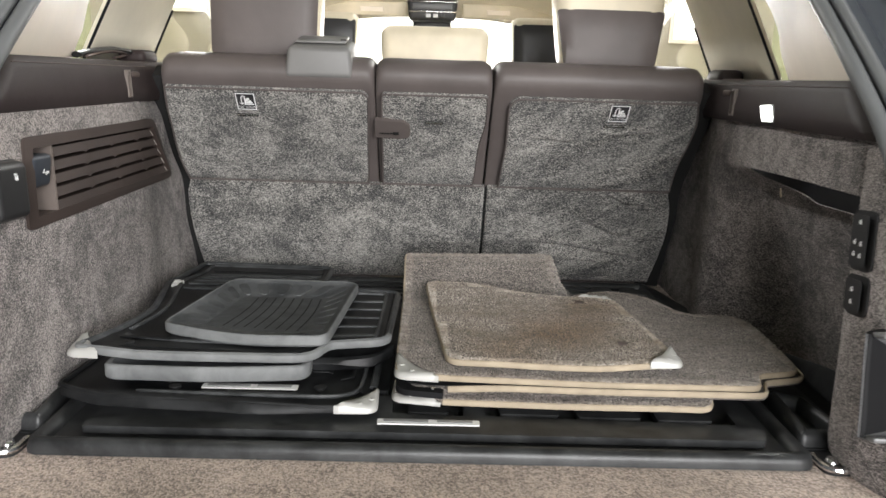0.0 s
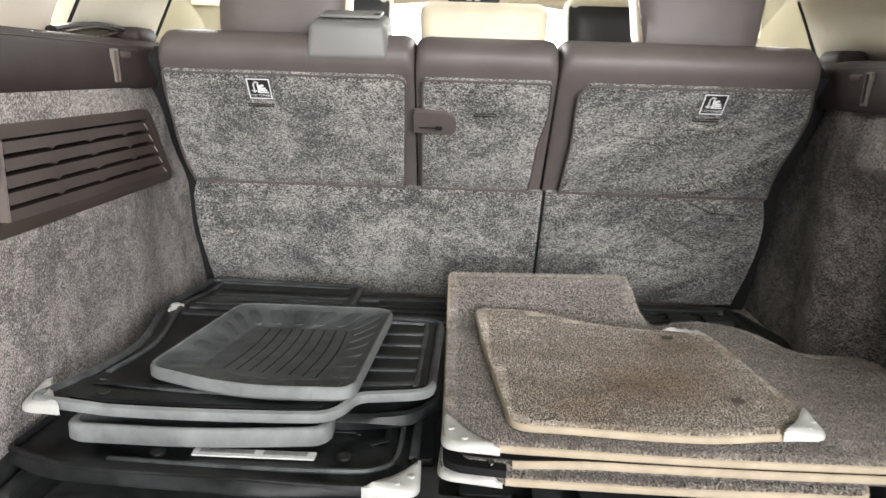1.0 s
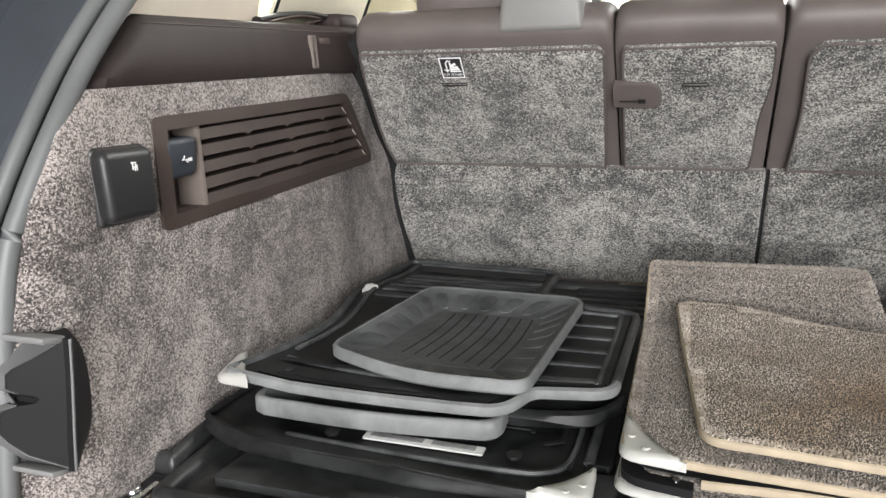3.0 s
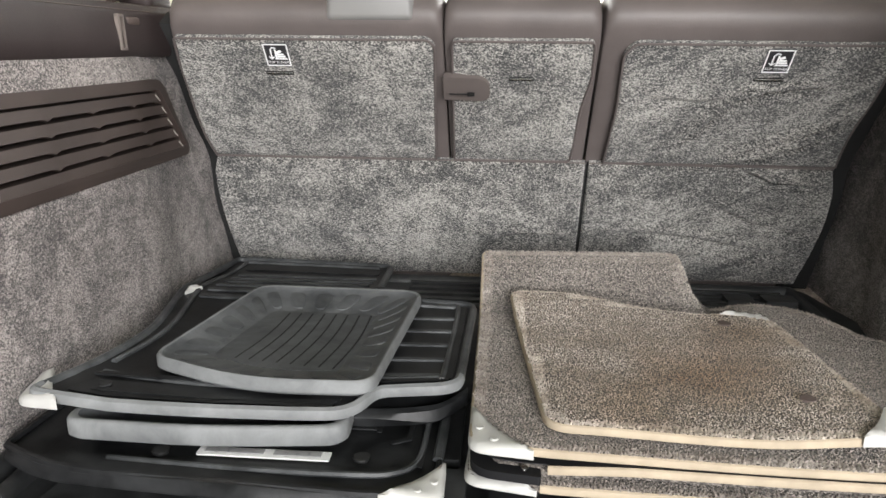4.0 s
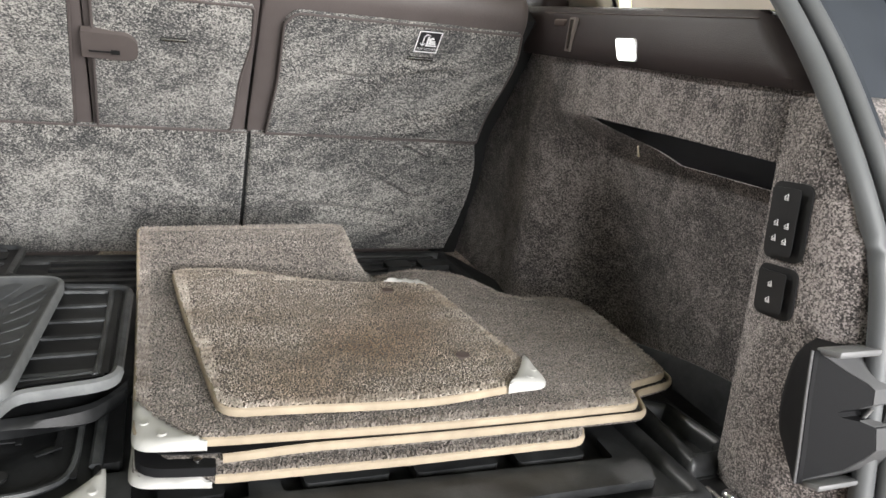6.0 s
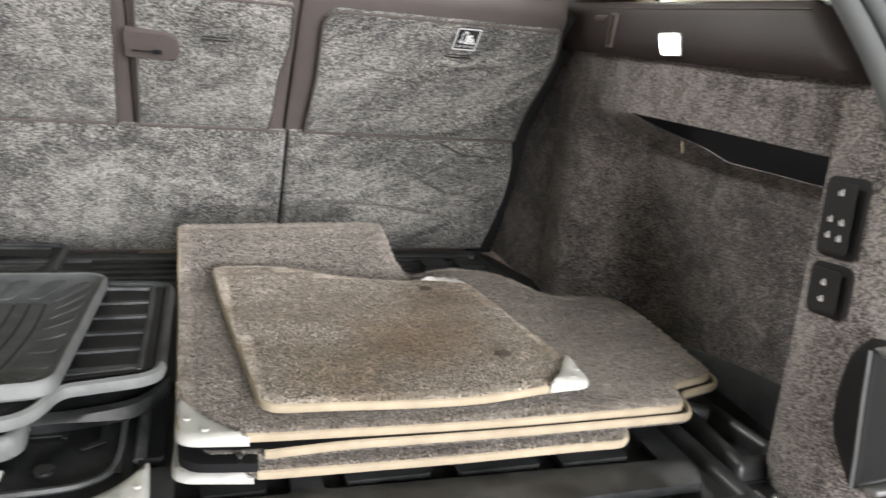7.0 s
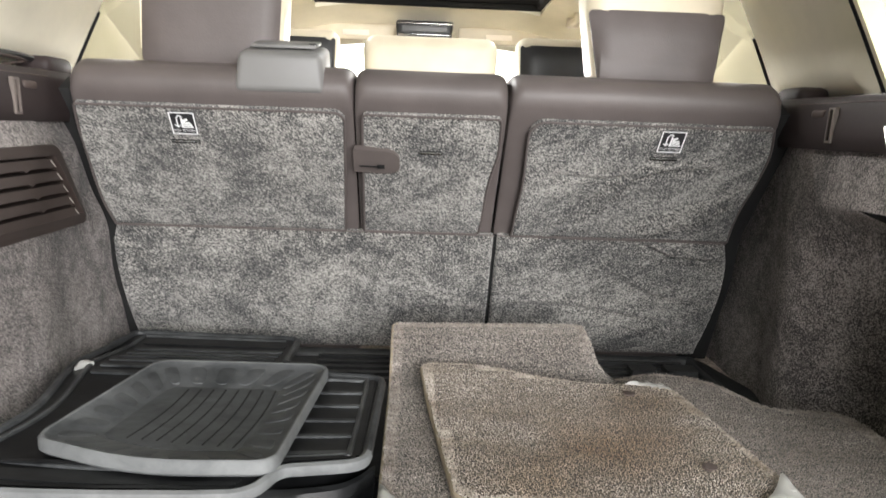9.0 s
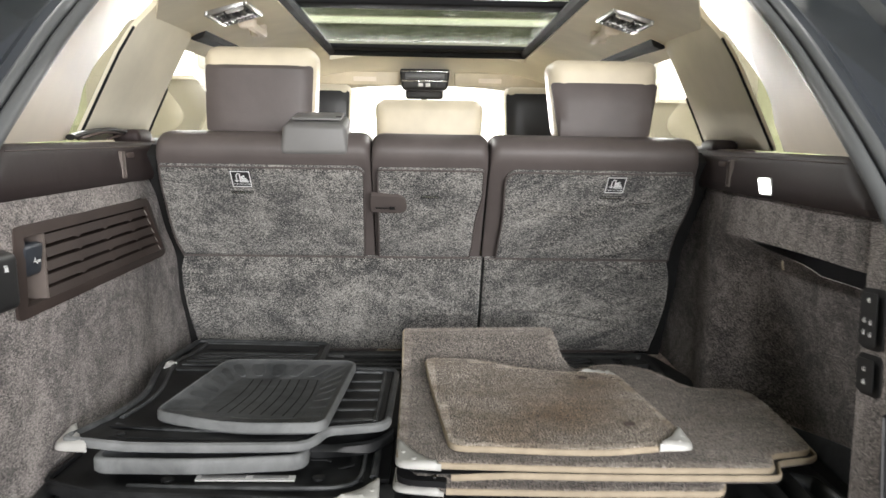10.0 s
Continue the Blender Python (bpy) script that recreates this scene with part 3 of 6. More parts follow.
def tether_label(parent, u0, v0):
    """Square black label with a white frame, a child-seat sign and its two words."""
    wd, ht = 0.042, 0.046
    base = part("tether_label", sheet(rounded([(u0, v0), (u0 + wd, v0), (u0 + wd, v0 + ht), (u0, v0 + ht)], 0.002), 0.0012, to=lambda x, v, w: upper(x, v, 0.0065 + w)), DARK_PRINT, parent, "black label with a white child seat sign", smooth=0)
    place = lambda x, v, w: upper(u0 + x, v0 + v, 0.0078 + w)
    small = lambda x, v, w: place(x * 0.93, v * 0.87, w)
    bits = [bar2d((0.002, 0.002), (wd - 0.002, 0.002), 0.002), bar2d((0.002, ht - 0.002), (wd - 0.002, ht - 0.002), 0.002), bar2d((0.002, 0.002), (0.002, ht - 0.002), 0.002), bar2d((wd - 0.002, 0.002), (wd - 0.002, ht - 0.002), 0.002)]
    part("label_frame", join(*[sheet(b, 0.0004, to=place) for b in bits]), WHITE_PRINT, base, smooth=0)
    sign = [bar2d((0.013, 0.018), (0.013, 0.038), 0.0022), bar2d((0.013, 0.038), (0.017, 0.044), 0.0022), bar2d((0.017, 0.044), (0.022, 0.042), 0.0022), bar2d((0.009, 0.022), (0.013, 0.018), 0.002), bar2d((0.017, 0.022), (0.013, 0.018), 0.002),
            bar2d((0.020, 0.018), (0.038, 0.018), 0.003), bar2d((0.021, 0.021), (0.021, 0.038), 0.003), bar2d((0.025, 0.023), (0.035, 0.023), 0.004), bar2d((0.025, 0.028), (0.033, 0.028), 0.004), bar2d((0.025, 0.033), (0.029, 0.035), 0.005)]
    part("label_sign", join(*[sheet(b, 0.0004, to=small) for b in sign]), WHITE_PRINT, base, smooth=0)
    tx = text_mesh("TOP TETHER", 0.0070)
    for v in tx.verts:
        v.co = upper(u0 + wd / 2 + v.co.x * 0.86, v0 + 0.0085 + v.co.y, 0.0084)
    part("label_words", tx, WHITE_PRINT, base, smooth=0)


def tether_bar(parent, u0, u1, v):
    part("tether_slot", sheet(rounded([(u0, v - 0.0035), (u1, v - 0.0035), (u1, v + 0.0035), (u0, v + 0.0035)], 0.002), 0.001, to=lambda x, y, w: upper(x, y, 0.0062 + w)), GAP, parent, smooth=0)
    part("tether_bar", tube([upper(u0 + 0.001, v + 0.002, 0.004), upper(u0 + 0.003, v + 0.001, 0.0085), upper(u1 - 0.003, v + 0.001, 0.0085), upper(u1 - 0.001, v + 0.002, 0.004)], 0.0017, 6), CHROME, parent, "thin metal tether bar")


def headrest(parent, x0, x1, y0, y1, z0, z1, back, hide, panel_top, r=0.03, name="headrest", label="", foot=0.08):
    def lean(x, y, z):
        k = (z - z0) / (z1 - z0)
        return Vector((lerp(x, (x0 + x1) / 2, foot * (1 - k)), y + 0.02 * k, z))
    h = part(name, rbox(x0, x1, y0, y1, z0, z1, r, 5, lean), hide, parent, label)
    if back:
        t = panel_top
        in0, in1 = 0.004 + foot * (x1 - x0) / 2, 0.006
        pan = rounded([(x0 + in0, z0 + 0.004), (x1 - in0, z0 + 0.004), (x1 - in1, t), (x0 + in1, t)], [0.02, 0.02, 0.010, 0.010])
        bulge = lambda x, z, w: (x, y0 + 0.02 * (z - z0) / (z1 - z0) + 0.012 - w - 0.010 * (1 - ((2 * x - x0 - x1) / (x1 - x0)) ** 4), z)
        part("back_panel", sheet(pan, 0.012, step=0.02, to=bulge, edge=0.008), back, h, "darker padded back panel")
    return h


SEAM_MAT = BROWN_LEATHER


def side_shell(parent, s, x0, x1):
    """Black strip behind the seat's outer edge, painting the shade in the wall gap."""
    prof = [(1.018, -0.005), (0.968, 0.10), (0.925, 0.19), (0.903, 0.272), (0.856, 0.333), (0.812, 0.385), (0.768, 0.437), (0.733, 0.481), (0.72, 0.505)]
    secs = [[(s * x0, p.y + 0.003, p.z), (s * x1, p.y + 0.003, p.z), (s * x1, p.y + 0.05, p.z + 0.02), (s * x0, p.y + 0.05, p.z + 0.02)] for p in smooth_path([(0, *q) for q in prof], 4)]
    part("side_shell", loft(secs), GAP, parent, "black hard shell at the seat's side")


lseat = thing("wide_car_seat", (-0.345, 0.95, 0.03), "wide rear seat with grey carpet back and brown leather top", "car seat", "rear seat backrests")
part("backrest", seat_body(-0.560, -0.1225), BROWN_LEATHER, lseat, "brown leather backrest with a rounded top")
lo = rounded([(-0.553, 0.274), (-0.146, 0.274), (-0.135, 0.262), (-0.141, 0.120), (-0.146, 0.002), (-0.562, 0.002), (-0.569, 0.050), (-0.568, 0.110), (-0.563, 0.170), (-0.560, 0.225)], [0.004, 0.02, 0.01, 0.01, 0.002, 0.002, 0.03, 0.03, 0.03, 0.03])
part("back_carpet", sheet(lo, 0.012, step=0.009, fun=slack(BRUSHED), edge=0.004, to=lambda x, v, w: upper(x, v, w - 0.006)), SEAT_CARPET, lseat, "grey salt-and-pepper carpet", smooth=60)
part("seam_piping", outline_tube(lo, upper, 0.0040, 0.0022), SEAM_MAT, lseat)
part("lower_carpet", sheet(rounded([(-0.572, -0.02), (0.1268, -0.02), (0.1268, 0.267), (-0.563, 0.267), (-0.577, 0.228), (-0.582, 0.14), (-0.578, 0.05)], [0.003, 0.003, 0.003, 0.008, 0.03, 0.04, 0.04]), 0.014, step=0.009, fun=tucked(WIDE_FOLDS), edge=0.004, to=lambda x, v, w: lower(x, v, w - 0.008)), SEAT_CARPET, lseat, "grey carpeted lower backrest flap", smooth=60)
part("flap_edge", tube([lower(-0.563, 0.268, 0.003), lower(0.128, 0.268, 0.003)], 0.0013, 6), LATCH, lseat)
side_shell(lseat, -1, 0.54, 0.600)
tether_label(lseat, -0.411, 0.222)
tether_bar(lseat, -0.417, -0.370, 0.207)
headrest(lseat, -0.490, -0.246, 0.797, 0.905, 0.545, 0.738, BROWN_LEATHER, CREAM_LEATHER, 0.697, foot=0.05, label="cream headrest with a brown back")

mseat = thing("centre_car_seat", (0.0, 0.9, 0.272), "centre rear seat with grey carpet back and release latch", "car seat", "rear seat backrests")
part("backrest", seat_body(-0.1195, 0.1225, 0.262), BROWN_LEATHER, mseat, "brown leather backrest with a rounded top")
lo = rounded([(-0.107, 0.272), (0.114, 0.272), (0.116, 0.20), (0.104, 0.13), (0.098, 0.003), (-0.112, 0.003)], [0.01, 0.01, 0.01, 0.02, 0.01, 0.004])
part("back_carpet", sheet(lo, 0.012, step=0.03, fun=slack(()), edge=0.004, to=lambda x, v, w: upper(x, v, w - 0.006)), SEAT_CARPET, mseat, "grey salt-and-pepper carpet", smooth=60)
part("seam_piping", outline_tube(lo, upper, 0.0040, 0.0022), SEAM_MAT, mseat)
tether_bar(mseat, -0.017, 0.023, 0.200)
lt = part("latch_plate", sheet(rounded([(-0.1235, 0.160), (-0.064, 0.157), (-0.048, 0.163), (-0.047, 0.192), (-0.061, 0.206), (-0.1235, 0.208)], [0.003, 0.008, 0.010, 0.010, 0.012, 0.003]), 0.021, edge=0.009, to=lambda x, v, w: upper(x, v, 0.002 + w)), LATCH, mseat, "brown plastic release latch with a key slot")
part("latch_slot", join(sheet(bar2d((-0.112, 0.1800), (-0.080, 0.1800), 0.0025), 0.0008, to=lambda x, v, w: upper(x, v, 0.0218 + w)), sheet(bar2d((-0.080, 0.1800), (-0.076, 0.1800), 0.008), 0.0008, to=lambda x, v, w: upper(x, v, 0.0218 + w))), GAP, lt, smooth=0)
headrest(mseat, -0.134, 0.136, 1.00, 1.10, 0.48, 0.640, None, CREAM_LEATHER, 0, r=0.028, label="low cream leather headrest")

rseat = thing("narrow_car_seat", (0.345, 0.95, 0.03), "narrow rear seat with creased grey carpet back, brown leather top", "car seat", "rear seat backrests")
part("backrest", seat_body(0.1275, 0.562), BROWN_LEATHER, rseat, "brown leather backrest with a rounded top")
lo = rounded([(0.176, 0.270), (0.553, 0.270), (0.567, 0.215), (0.566, 0.160), (0.559, 0.095), (0.560, 0.040), (0.564, 0.002), (0.158, 0.002), (0.164, 0.130), (0.160, 0.250)], [0.01, 0.004, 0.03, 0.03, 0.03, 0.03, 0.002, 0.002, 0.02, 0.01])
part("back_carpet", sheet(lo, 0.012, step=0.0048, fun=slack(UPPER_FOLDS), edge=0.004, to=lambda x, v, w: upper(x, v, w - 0.006)), CREASED, rseat, "creased grey carpet", smooth=60)
part("seam_piping", outline_tube(lo, upper, 0.0040, 0.0022), SEAM_MAT, rseat)
part("lower_carpet", sheet(rounded([(0.1335, -0.02), (0.571, -0.02), (0.580, 0.06), (0.586, 0.13), (0.579, 0.215), (0.562, 0.266), (0.1335, 0.267)], [0.003, 0.003, 0.04, 0.04, 0.03, 0.008, 0.003]), 0.014, step=0.0052, fun=tucked(LOWER_FOLDS), edge=0.004, to=lambda x, v, w: lower(x, v, w - 0.008)), CREASED, rseat, "creased grey carpeted lower flap", smooth=60)
part("flap_edge", tube([lower(0.1335, 0.268, 0.003), lower(0.564, 0.265, 0.003)], 0.0012, 6), LATCH, rseat)
side_shell(rseat, 1, 0.54, 0.602)
# black strip put in the open joint to paint its shade
part("joint_strip", sheet([(0.1262, -0.02), (0.1338, -0.02), (0.1338, 0.266), (0.1262, 0.266)], 0.002, to=lambda x, v, w: lower(x, v, w - 0.006)), GAP, rseat, "dark joint beside the wide seat", smooth=0)
tether_label(rseat, 0.372, 0.219)
tether_bar(rseat, 0.366, 0.412, 0.205)
headrest(rseat, 0.257, 0.505, 0.797, 0.905, 0.540, 0.722, BROWN_LEATHER, CREAM_LEATHER, 0.671, foot=0.18, label="cream headrest with a brown back")

belt = thing("belt_guide", (-0.235, 0.75, 0.51), "grey plastic seat belt guide on the backrest's leather top", "belt guide")
part("cover", rbox(-0.306, -0.164, 0.690, 0.812, 0.510, 0.592, 0.011, 4, lambda x, y, z: Vector((lerp(x, -0.2345, 0.10) if z > 0.55 else x, (y + 0.008 if y < 0.75 else y), 0.571 if z > 0.55 and y < 0.75 else z))), GREY_PLASTIC, belt)
part("cover_lid", rbox(-0.286, -0.184, 0.735, 0.806, 0.580, 0.586, 0.002, 2, lambda x, y, z: Vector((x, y, z + 0.18 * (y - 0.735)))), GREY_PLASTIC, belt)
part("belt_slot", rbox(-0.196, -0.184, 0.742, 0.748, 0.586, 0.5895, 0.001), GAP, belt)

# ---- tailgate opening: seals and jambs ----
SEALPATH = [(-0.612, -0.052, -0.02), (-0.612, -0.032, 0.09), (-0.610, -0.013, 0.22), (-0.605, 0.003, 0.30), (-0.599, 0.026, 0.35), (-0.590, 0.061, 0.41), (-0.585, 0.110, 0.475), (-0.574, 0.166, 0.541), (-0.571, 0.228, 0.595), (-0.567, 0.295, 0.652), (-0.562, 0.355, 0.703), (-0.551, 0.430, 0.765), (-0.53, 0.50, 0.83)]


def jamb(s):
    path = [Vector((p.x * -s, p.y, p.z)) for p in smooth_path(SEALPATH)]
    t = thing("door_seal", (s * 0.612, -0.05, 0.0), "grey rubber tailgate seal round the boot opening", "door seal", "tailgate seals")
    part("inner_lip", tube([p + Vector((0, -0.004, 0)) for p in path], 0.011, 10), SEAL, t)
    part("outer_lip", tube([p + Vector((s * 0.020, -0.014, 0.004)) for p in path], 0.009, 10), SEAL, t)
    steps = ((0.0, 0.004, 0.0), (0.014, -0.002, 0.003), (0.026, 0.004, 0.006), (0.05, 0.0, 0.012), (0.07, 0.035, 0.022), (0.16, 0.05, 0.05), (0.17, 0.02, 0.055), (0.30, -0.01, 0.10), (0.42, -0.16, 0.14))
    secs = [[p + Vector((s * a, b, c)) for a, b, c in steps] for p in path]
    structure("jamb_left" if s < 0 else "jamb_right", loft(secs, cap=False, closed=False), JAMB, "dark painted body jamb outside the seal", "car body")
    part("screw", cylinder(path[38] + Vector((s * 0.022, -0.020, 0.0)), path[38] + Vector((s * 0.022, -0.026, 0)), 0.003, seg=10), GAP, t)


jamb(-1)
jamb(1)

# ---- cabin: pillars, glass, roof ----


def both(name, fun, *args):
    for s in (-1, 1):
        fun(name, s, *args)


def side_panel(name, s, outline, xfun, thick, material, label, category, step=0.05):
    bm = sheet(outline, thick, step=step, edge=min(0.006, thick * 0.6), to=lambda y, z, w: (s * (xfun(y, z) - w), y, z))
    structure(name + ("_left" if s < 0 else "_right"), bm, material, label, category, smooth=60)


side_x = lambda y, z: 0.69 - 0.5 * (z - 0.53)
dpil_x = lambda y, z: 0.600 + 0.082 * (y - 0.2) / 0.36 - 0.42 * (z - 0.532)
DPIL = [(0.155, 0.533), (0.24, 0.605), (0.345, 0.695), (0.425, 0.765), (0.50, 0.88), (0.98, 0.88), (0.88, 0.80), (0.745, 0.775), (0.695, 0.742), (0.600, 0.684), (0.562, 0.648), (0.564, 0.605), (0.574, 0.565), (0.588, 0.533)]
CPIL = [(0.630, 0.533), (0.632, 0.62), (0.636, 0.70), (0.650, 0.75), (0.70, 0.80), (0.74, 0.87), (1.0, 0.87), (0.970, 0.79), (0.962, 0.70), (0.962, 0.617), (0.970, 0.533)]
both("d_pillar", side_panel, rounded(DPIL, 0.02), dpil_x, 0.015, CREAM_PLASTIC, "cream plastic pillar trim beside the tailgate", "pillar trim")
both("c_pillar", side_panel, rounded(CPIL, 0.02), side_x, 0.02, CREAM_CLOTH, "cream cloth-covered pillar trim between the windows", "pillar trim")
both("b_pillar", side_panel, [(1.72, 0.50), (1.72, 0.86), (1.84, 0.86), (1.84, 0.50)], side_x, 0.02, CREAM_CLOTH, "cream pillar trim", "pillar trim")
both("a_pillar", side_panel, [(2.58, 0.50), (2.20, 0.82), (2.28, 0.84), (2.68, 0.50)], side_x, 0.02, CREAM_CLOTH, "cream windscreen pillar trim", "pillar trim")
both("door_card", side_panel, [(1.0, -0.25), (1.0, 0.535), (2.6, 0.535), (2.6, -0.25)], lambda y, z: 0.74, 0.03, BROWN_TRIM, "dark brown door trim below the window", "door trim")
both("quarter_wall", side_panel, [(-0.05, -0.05), (0.1, 0.52), (1.05, 0.52), (1.05, -0.05)], lambda y, z: 0.80, 0.03, JAMB, "dark outer panel behind the boot trim", "car body")
for k, (y0, y1) in enumerate(((0.22, 0.72), (0.94, 1.74), (1.82, 2.62))):
    for s in (-1, 1):
        ob = structure("window_%d" % (2 * k + (s > 0) + 1), sheet([(y0, 0.52), (y0, 0.84), (y1, 0.84), (y1, 0.52)], 0.004, to=lambda y, z, w: (s * (0.73 - 0.5 * (z - 0.53) - w), y, z)), GLASS, "tinted car side window", "window", smooth=0)
        ob.visible_shadow = False
for s in (-1, 1):
    structure("window_seal_left" if s < 0 else "window_seal_right", join(tube([(s * (side_x(0, z) - 0.012), y, z) for y, z in ((0.627, 0.534), (0.629, 0.62), (0.633, 0.70), (0.647, 0.75))], 0.0028, 6),
              tube([(s * (side_x(0, z) - 0.006), y, z) for y, z in ((0.976, 0.534), (0.969, 0.60), (0.965, 0.655))], 0.010, 6),
              tube([(s * (side_x(0, z) - 0.012), y, z) for y, z in ((0.965, 0.790), (1.1, 0.793), (1.40, 0.795), (1.75, 0.79))], 0.028, 8)), ROOF_FRAME, "black rubber window seals", "window seal")

SUN = [(-0.325, 0.50), (0.325, 0.50), (0.365, 2.03), (-0.365, 2.03)]


def roof_z(x, y):
    return 0.855 - 0.085 * (abs(x) / 0.56) ** 3 - 0.10 * smooth01((y - 1.95) / 0.4) ** 1.2


structure("ceiling", sheet([(-0.44, 0.44), (0.44, 0.44), (0.55, 0.72), (0.60, 1.0), (0.60, 2.36), (-0.60, 2.36), (-0.60, 1.0), (-0.55, 0.72)], 0.02, step=0.06, fun=roof_z, holes=[SUN]), CREAM_CLOTH, "cream cloth headliner with a sunroof opening", "ceiling", smooth=60)
sf = thing("sunroof", (0, 1.2, 0.86), "black-framed panoramic glass sunroof with dark tinted panes", "sunroof")
for a, b in zip(SUN, SUN[1:] + SUN[:1]):
    part("frame_bar", tube([(a[0], a[1], 0.855), (b[0], b[1], 0.857)], 0.020, 8, squash=0.8), ROOF_FRAME, sf)
part("cross_bar", rbox(-0.36, 0.36, 1.06, 1.135, 0.868, 0.885, 0.006), ROOF_FRAME, sf)
part("front_bar", rbox(-0.37, 0.37, 1.93, 2.03, 0.858, 0.875, 0.006), ROOF_FRAME, sf)
for y0, y1 in ((0.48, 1.07), (1.13, 1.97)):
    p = part("pane", rbox(-0.38, 0.38, y0, y1, 0.888, 0.893, 0), ROOF_GLASS, sf, "dark green tinted glass", smooth=0)
    p.visible_shadow = False
for s in (-1, 1):
    v = thing("roof_vent", (s * 0.432, 0.88, 0.81), "black air vent with metal frame and lamp in the headliner", "air vent", "roof vents")
    z = roof_z(0.432, 0.88) - 0.004
    slope = lambda x, y, zz: Vector((x, y, zz - 0.30 * (abs(x) - 0.432)))
    part("vent_face", rbox(*sorted((s * 0.394, s * 0.470)), 0.806, 0.950, z - 0.001, z + 0.010, 0.002, 2, slope), BLACK, v)
    for x0, x1, y0, y1 in ((0.387, 0.394, 0.798, 0.958), (0.470, 0.477, 0.798, 0.958), (0.394, 0.470, 0.798, 0.806), (0.394, 0.470, 0.950, 0.958)):
        part("frame_bar", rbox(*sorted((s * x0, s * x1)), y0, y1, z - 0.006, z + 0.010, 0.0025, 2, slope), DULL_METAL, v, "brushed metal frame")
    for k in range(6):
        part("vane", rbox(*sorted((s * (0.398 + 0.012 * k), s * (0.404 + 0.012 * k))), 0.858, 0.944, z - 0.007, z - 0.001, 0.0015, 2, slope), LATCH_EDGE if k % 2 else BLACK, v)
    part("vane_bar", rbox(*sorted((s * 0.397, s * 0.467)), 0.897, 0.902, z - 0.009, z - 0.004, 0.001, 2, slope), DULL_METAL, v)
    part("lamp_button", rbox(*sorted((s * 0.402, s * 0.438)), 0.816, 0.836, z - 0.007, z - 0.001, 0.003, 2, slope), WHITE_PRINT, v, "small white reading lamp")
    part("lamp_switch", rbox(*sorted((s * 0.444, s * 0.464)), 0.816, 0.836, z - 0.006, z - 0.001, 0.003, 2, slope), LATCH_EDGE, v)
    for x, y in ((0.424, 1.055), (0.452, 1.90)):
        top = roof_z(x, y)
        g = thing("grab_handle", (s * x, y, top), "folded cream plastic grab handle on the headliner", "grab handle", "grab handles")
        part("handle", tube(smooth_path([(s * (x + 0.014), y - 0.062, top), (s * (x - 0.006), y - 0.055, top - 0.018), (s * (x - 0.012), y, top - 0.022), (s * (x - 0.006), y + 0.055, top - 0.018), (s * (x + 0.014), y + 0.062, top)], 4), 0.0095, 8, squash=1.2), CREAM_PLASTIC, g)
        for dy in (-0.058, 0.058):
            part("mount", rbox(*sorted((s * (x - 0.012), s * (x + 0.028))), y + dy - 0.017, y + dy + 0.017, top - 0.022, top + 0.010, 0.008), CREAM_PLASTIC, g)
        part("coat_hook", rbox(*sorted((s * (x + 0.002), s * (x + 0.022))), y + 0.030, y + 0.056, top - 0.030, top - 0.012, 0.006), CREAM_PLASTIC, g)
    vis = thing("sun_visor", (s * 0.30, 2.18, 0.77), "cream sun visor folded up against the headliner", "sun visor", "sun visors")
    part("board", rbox(*sorted((s * 0.105, s * 0.48)), 2.16, 2.185, 0.742, 0.797, 0.008, 3), CREAM_LEATHER, vis)
    part("mirror_flap", rbox(*sorted((s * 0.20, s * 0.29)), 2.155, 2.16, 0.757, 0.775, 0.002), CREAM_PLASTIC, vis)
    part("pivot", rbox(*sorted((s * 0.47, s * 0.52)), 2.10, 2.17, 0.790, 0.815, 0.007), CREAM_PLASTIC, vis)

con = thing("roof_console", (-0.01, 2.13, 0.76), "black roof console with switches above the rear-view mirror", "roof console")
part("housing", rbox(-0.107, 0.085, 2.05, 2.16, 0.722, 0.800, 0.012, 3, lambda x, y, z: Vector((lerp(x, -0.011, 0.10 if z < 0.76 else 0.0), y, z))), BLACK, con)
part("console_trim", rbox(-0.098, 0.076, 2.044, 2.055, 0.752, 0.757, 0.002), CHROME, con)
part("console_trim", rbox(-0.103, 0.081, 2.044, 2.055, 0.788, 0.792, 0.0015), CHROME, con)
part("console_lens", rbox(-0.085, 0.063, 2.044, 2.052, 0.762, 0.783, 0.003), LATCH_EDGE, con)
for x in (-0.035, -0.008, 0.018):
    part("switch", rbox(x, x + 0.018, 2.038, 2.050, 0.733, 0.746, 0.002), WHITE_PRINT if x < 0.01 else BLACK, con)
mir = thing("rear_view_mirror", (-0.012, 2.17, 0.70), "black rear-view mirror below the roof console", "mirror")
part("shell", rbox(-0.085, 0.062, 2.15, 2.18, 0.692, 0.735, 0.010, 3), BLACK, mir)
part("mirror_stem", cylinder((-0.012, 2.17, 0.69), (-0.012, 2.17, 0.75), 0.012), BLACK, mir)

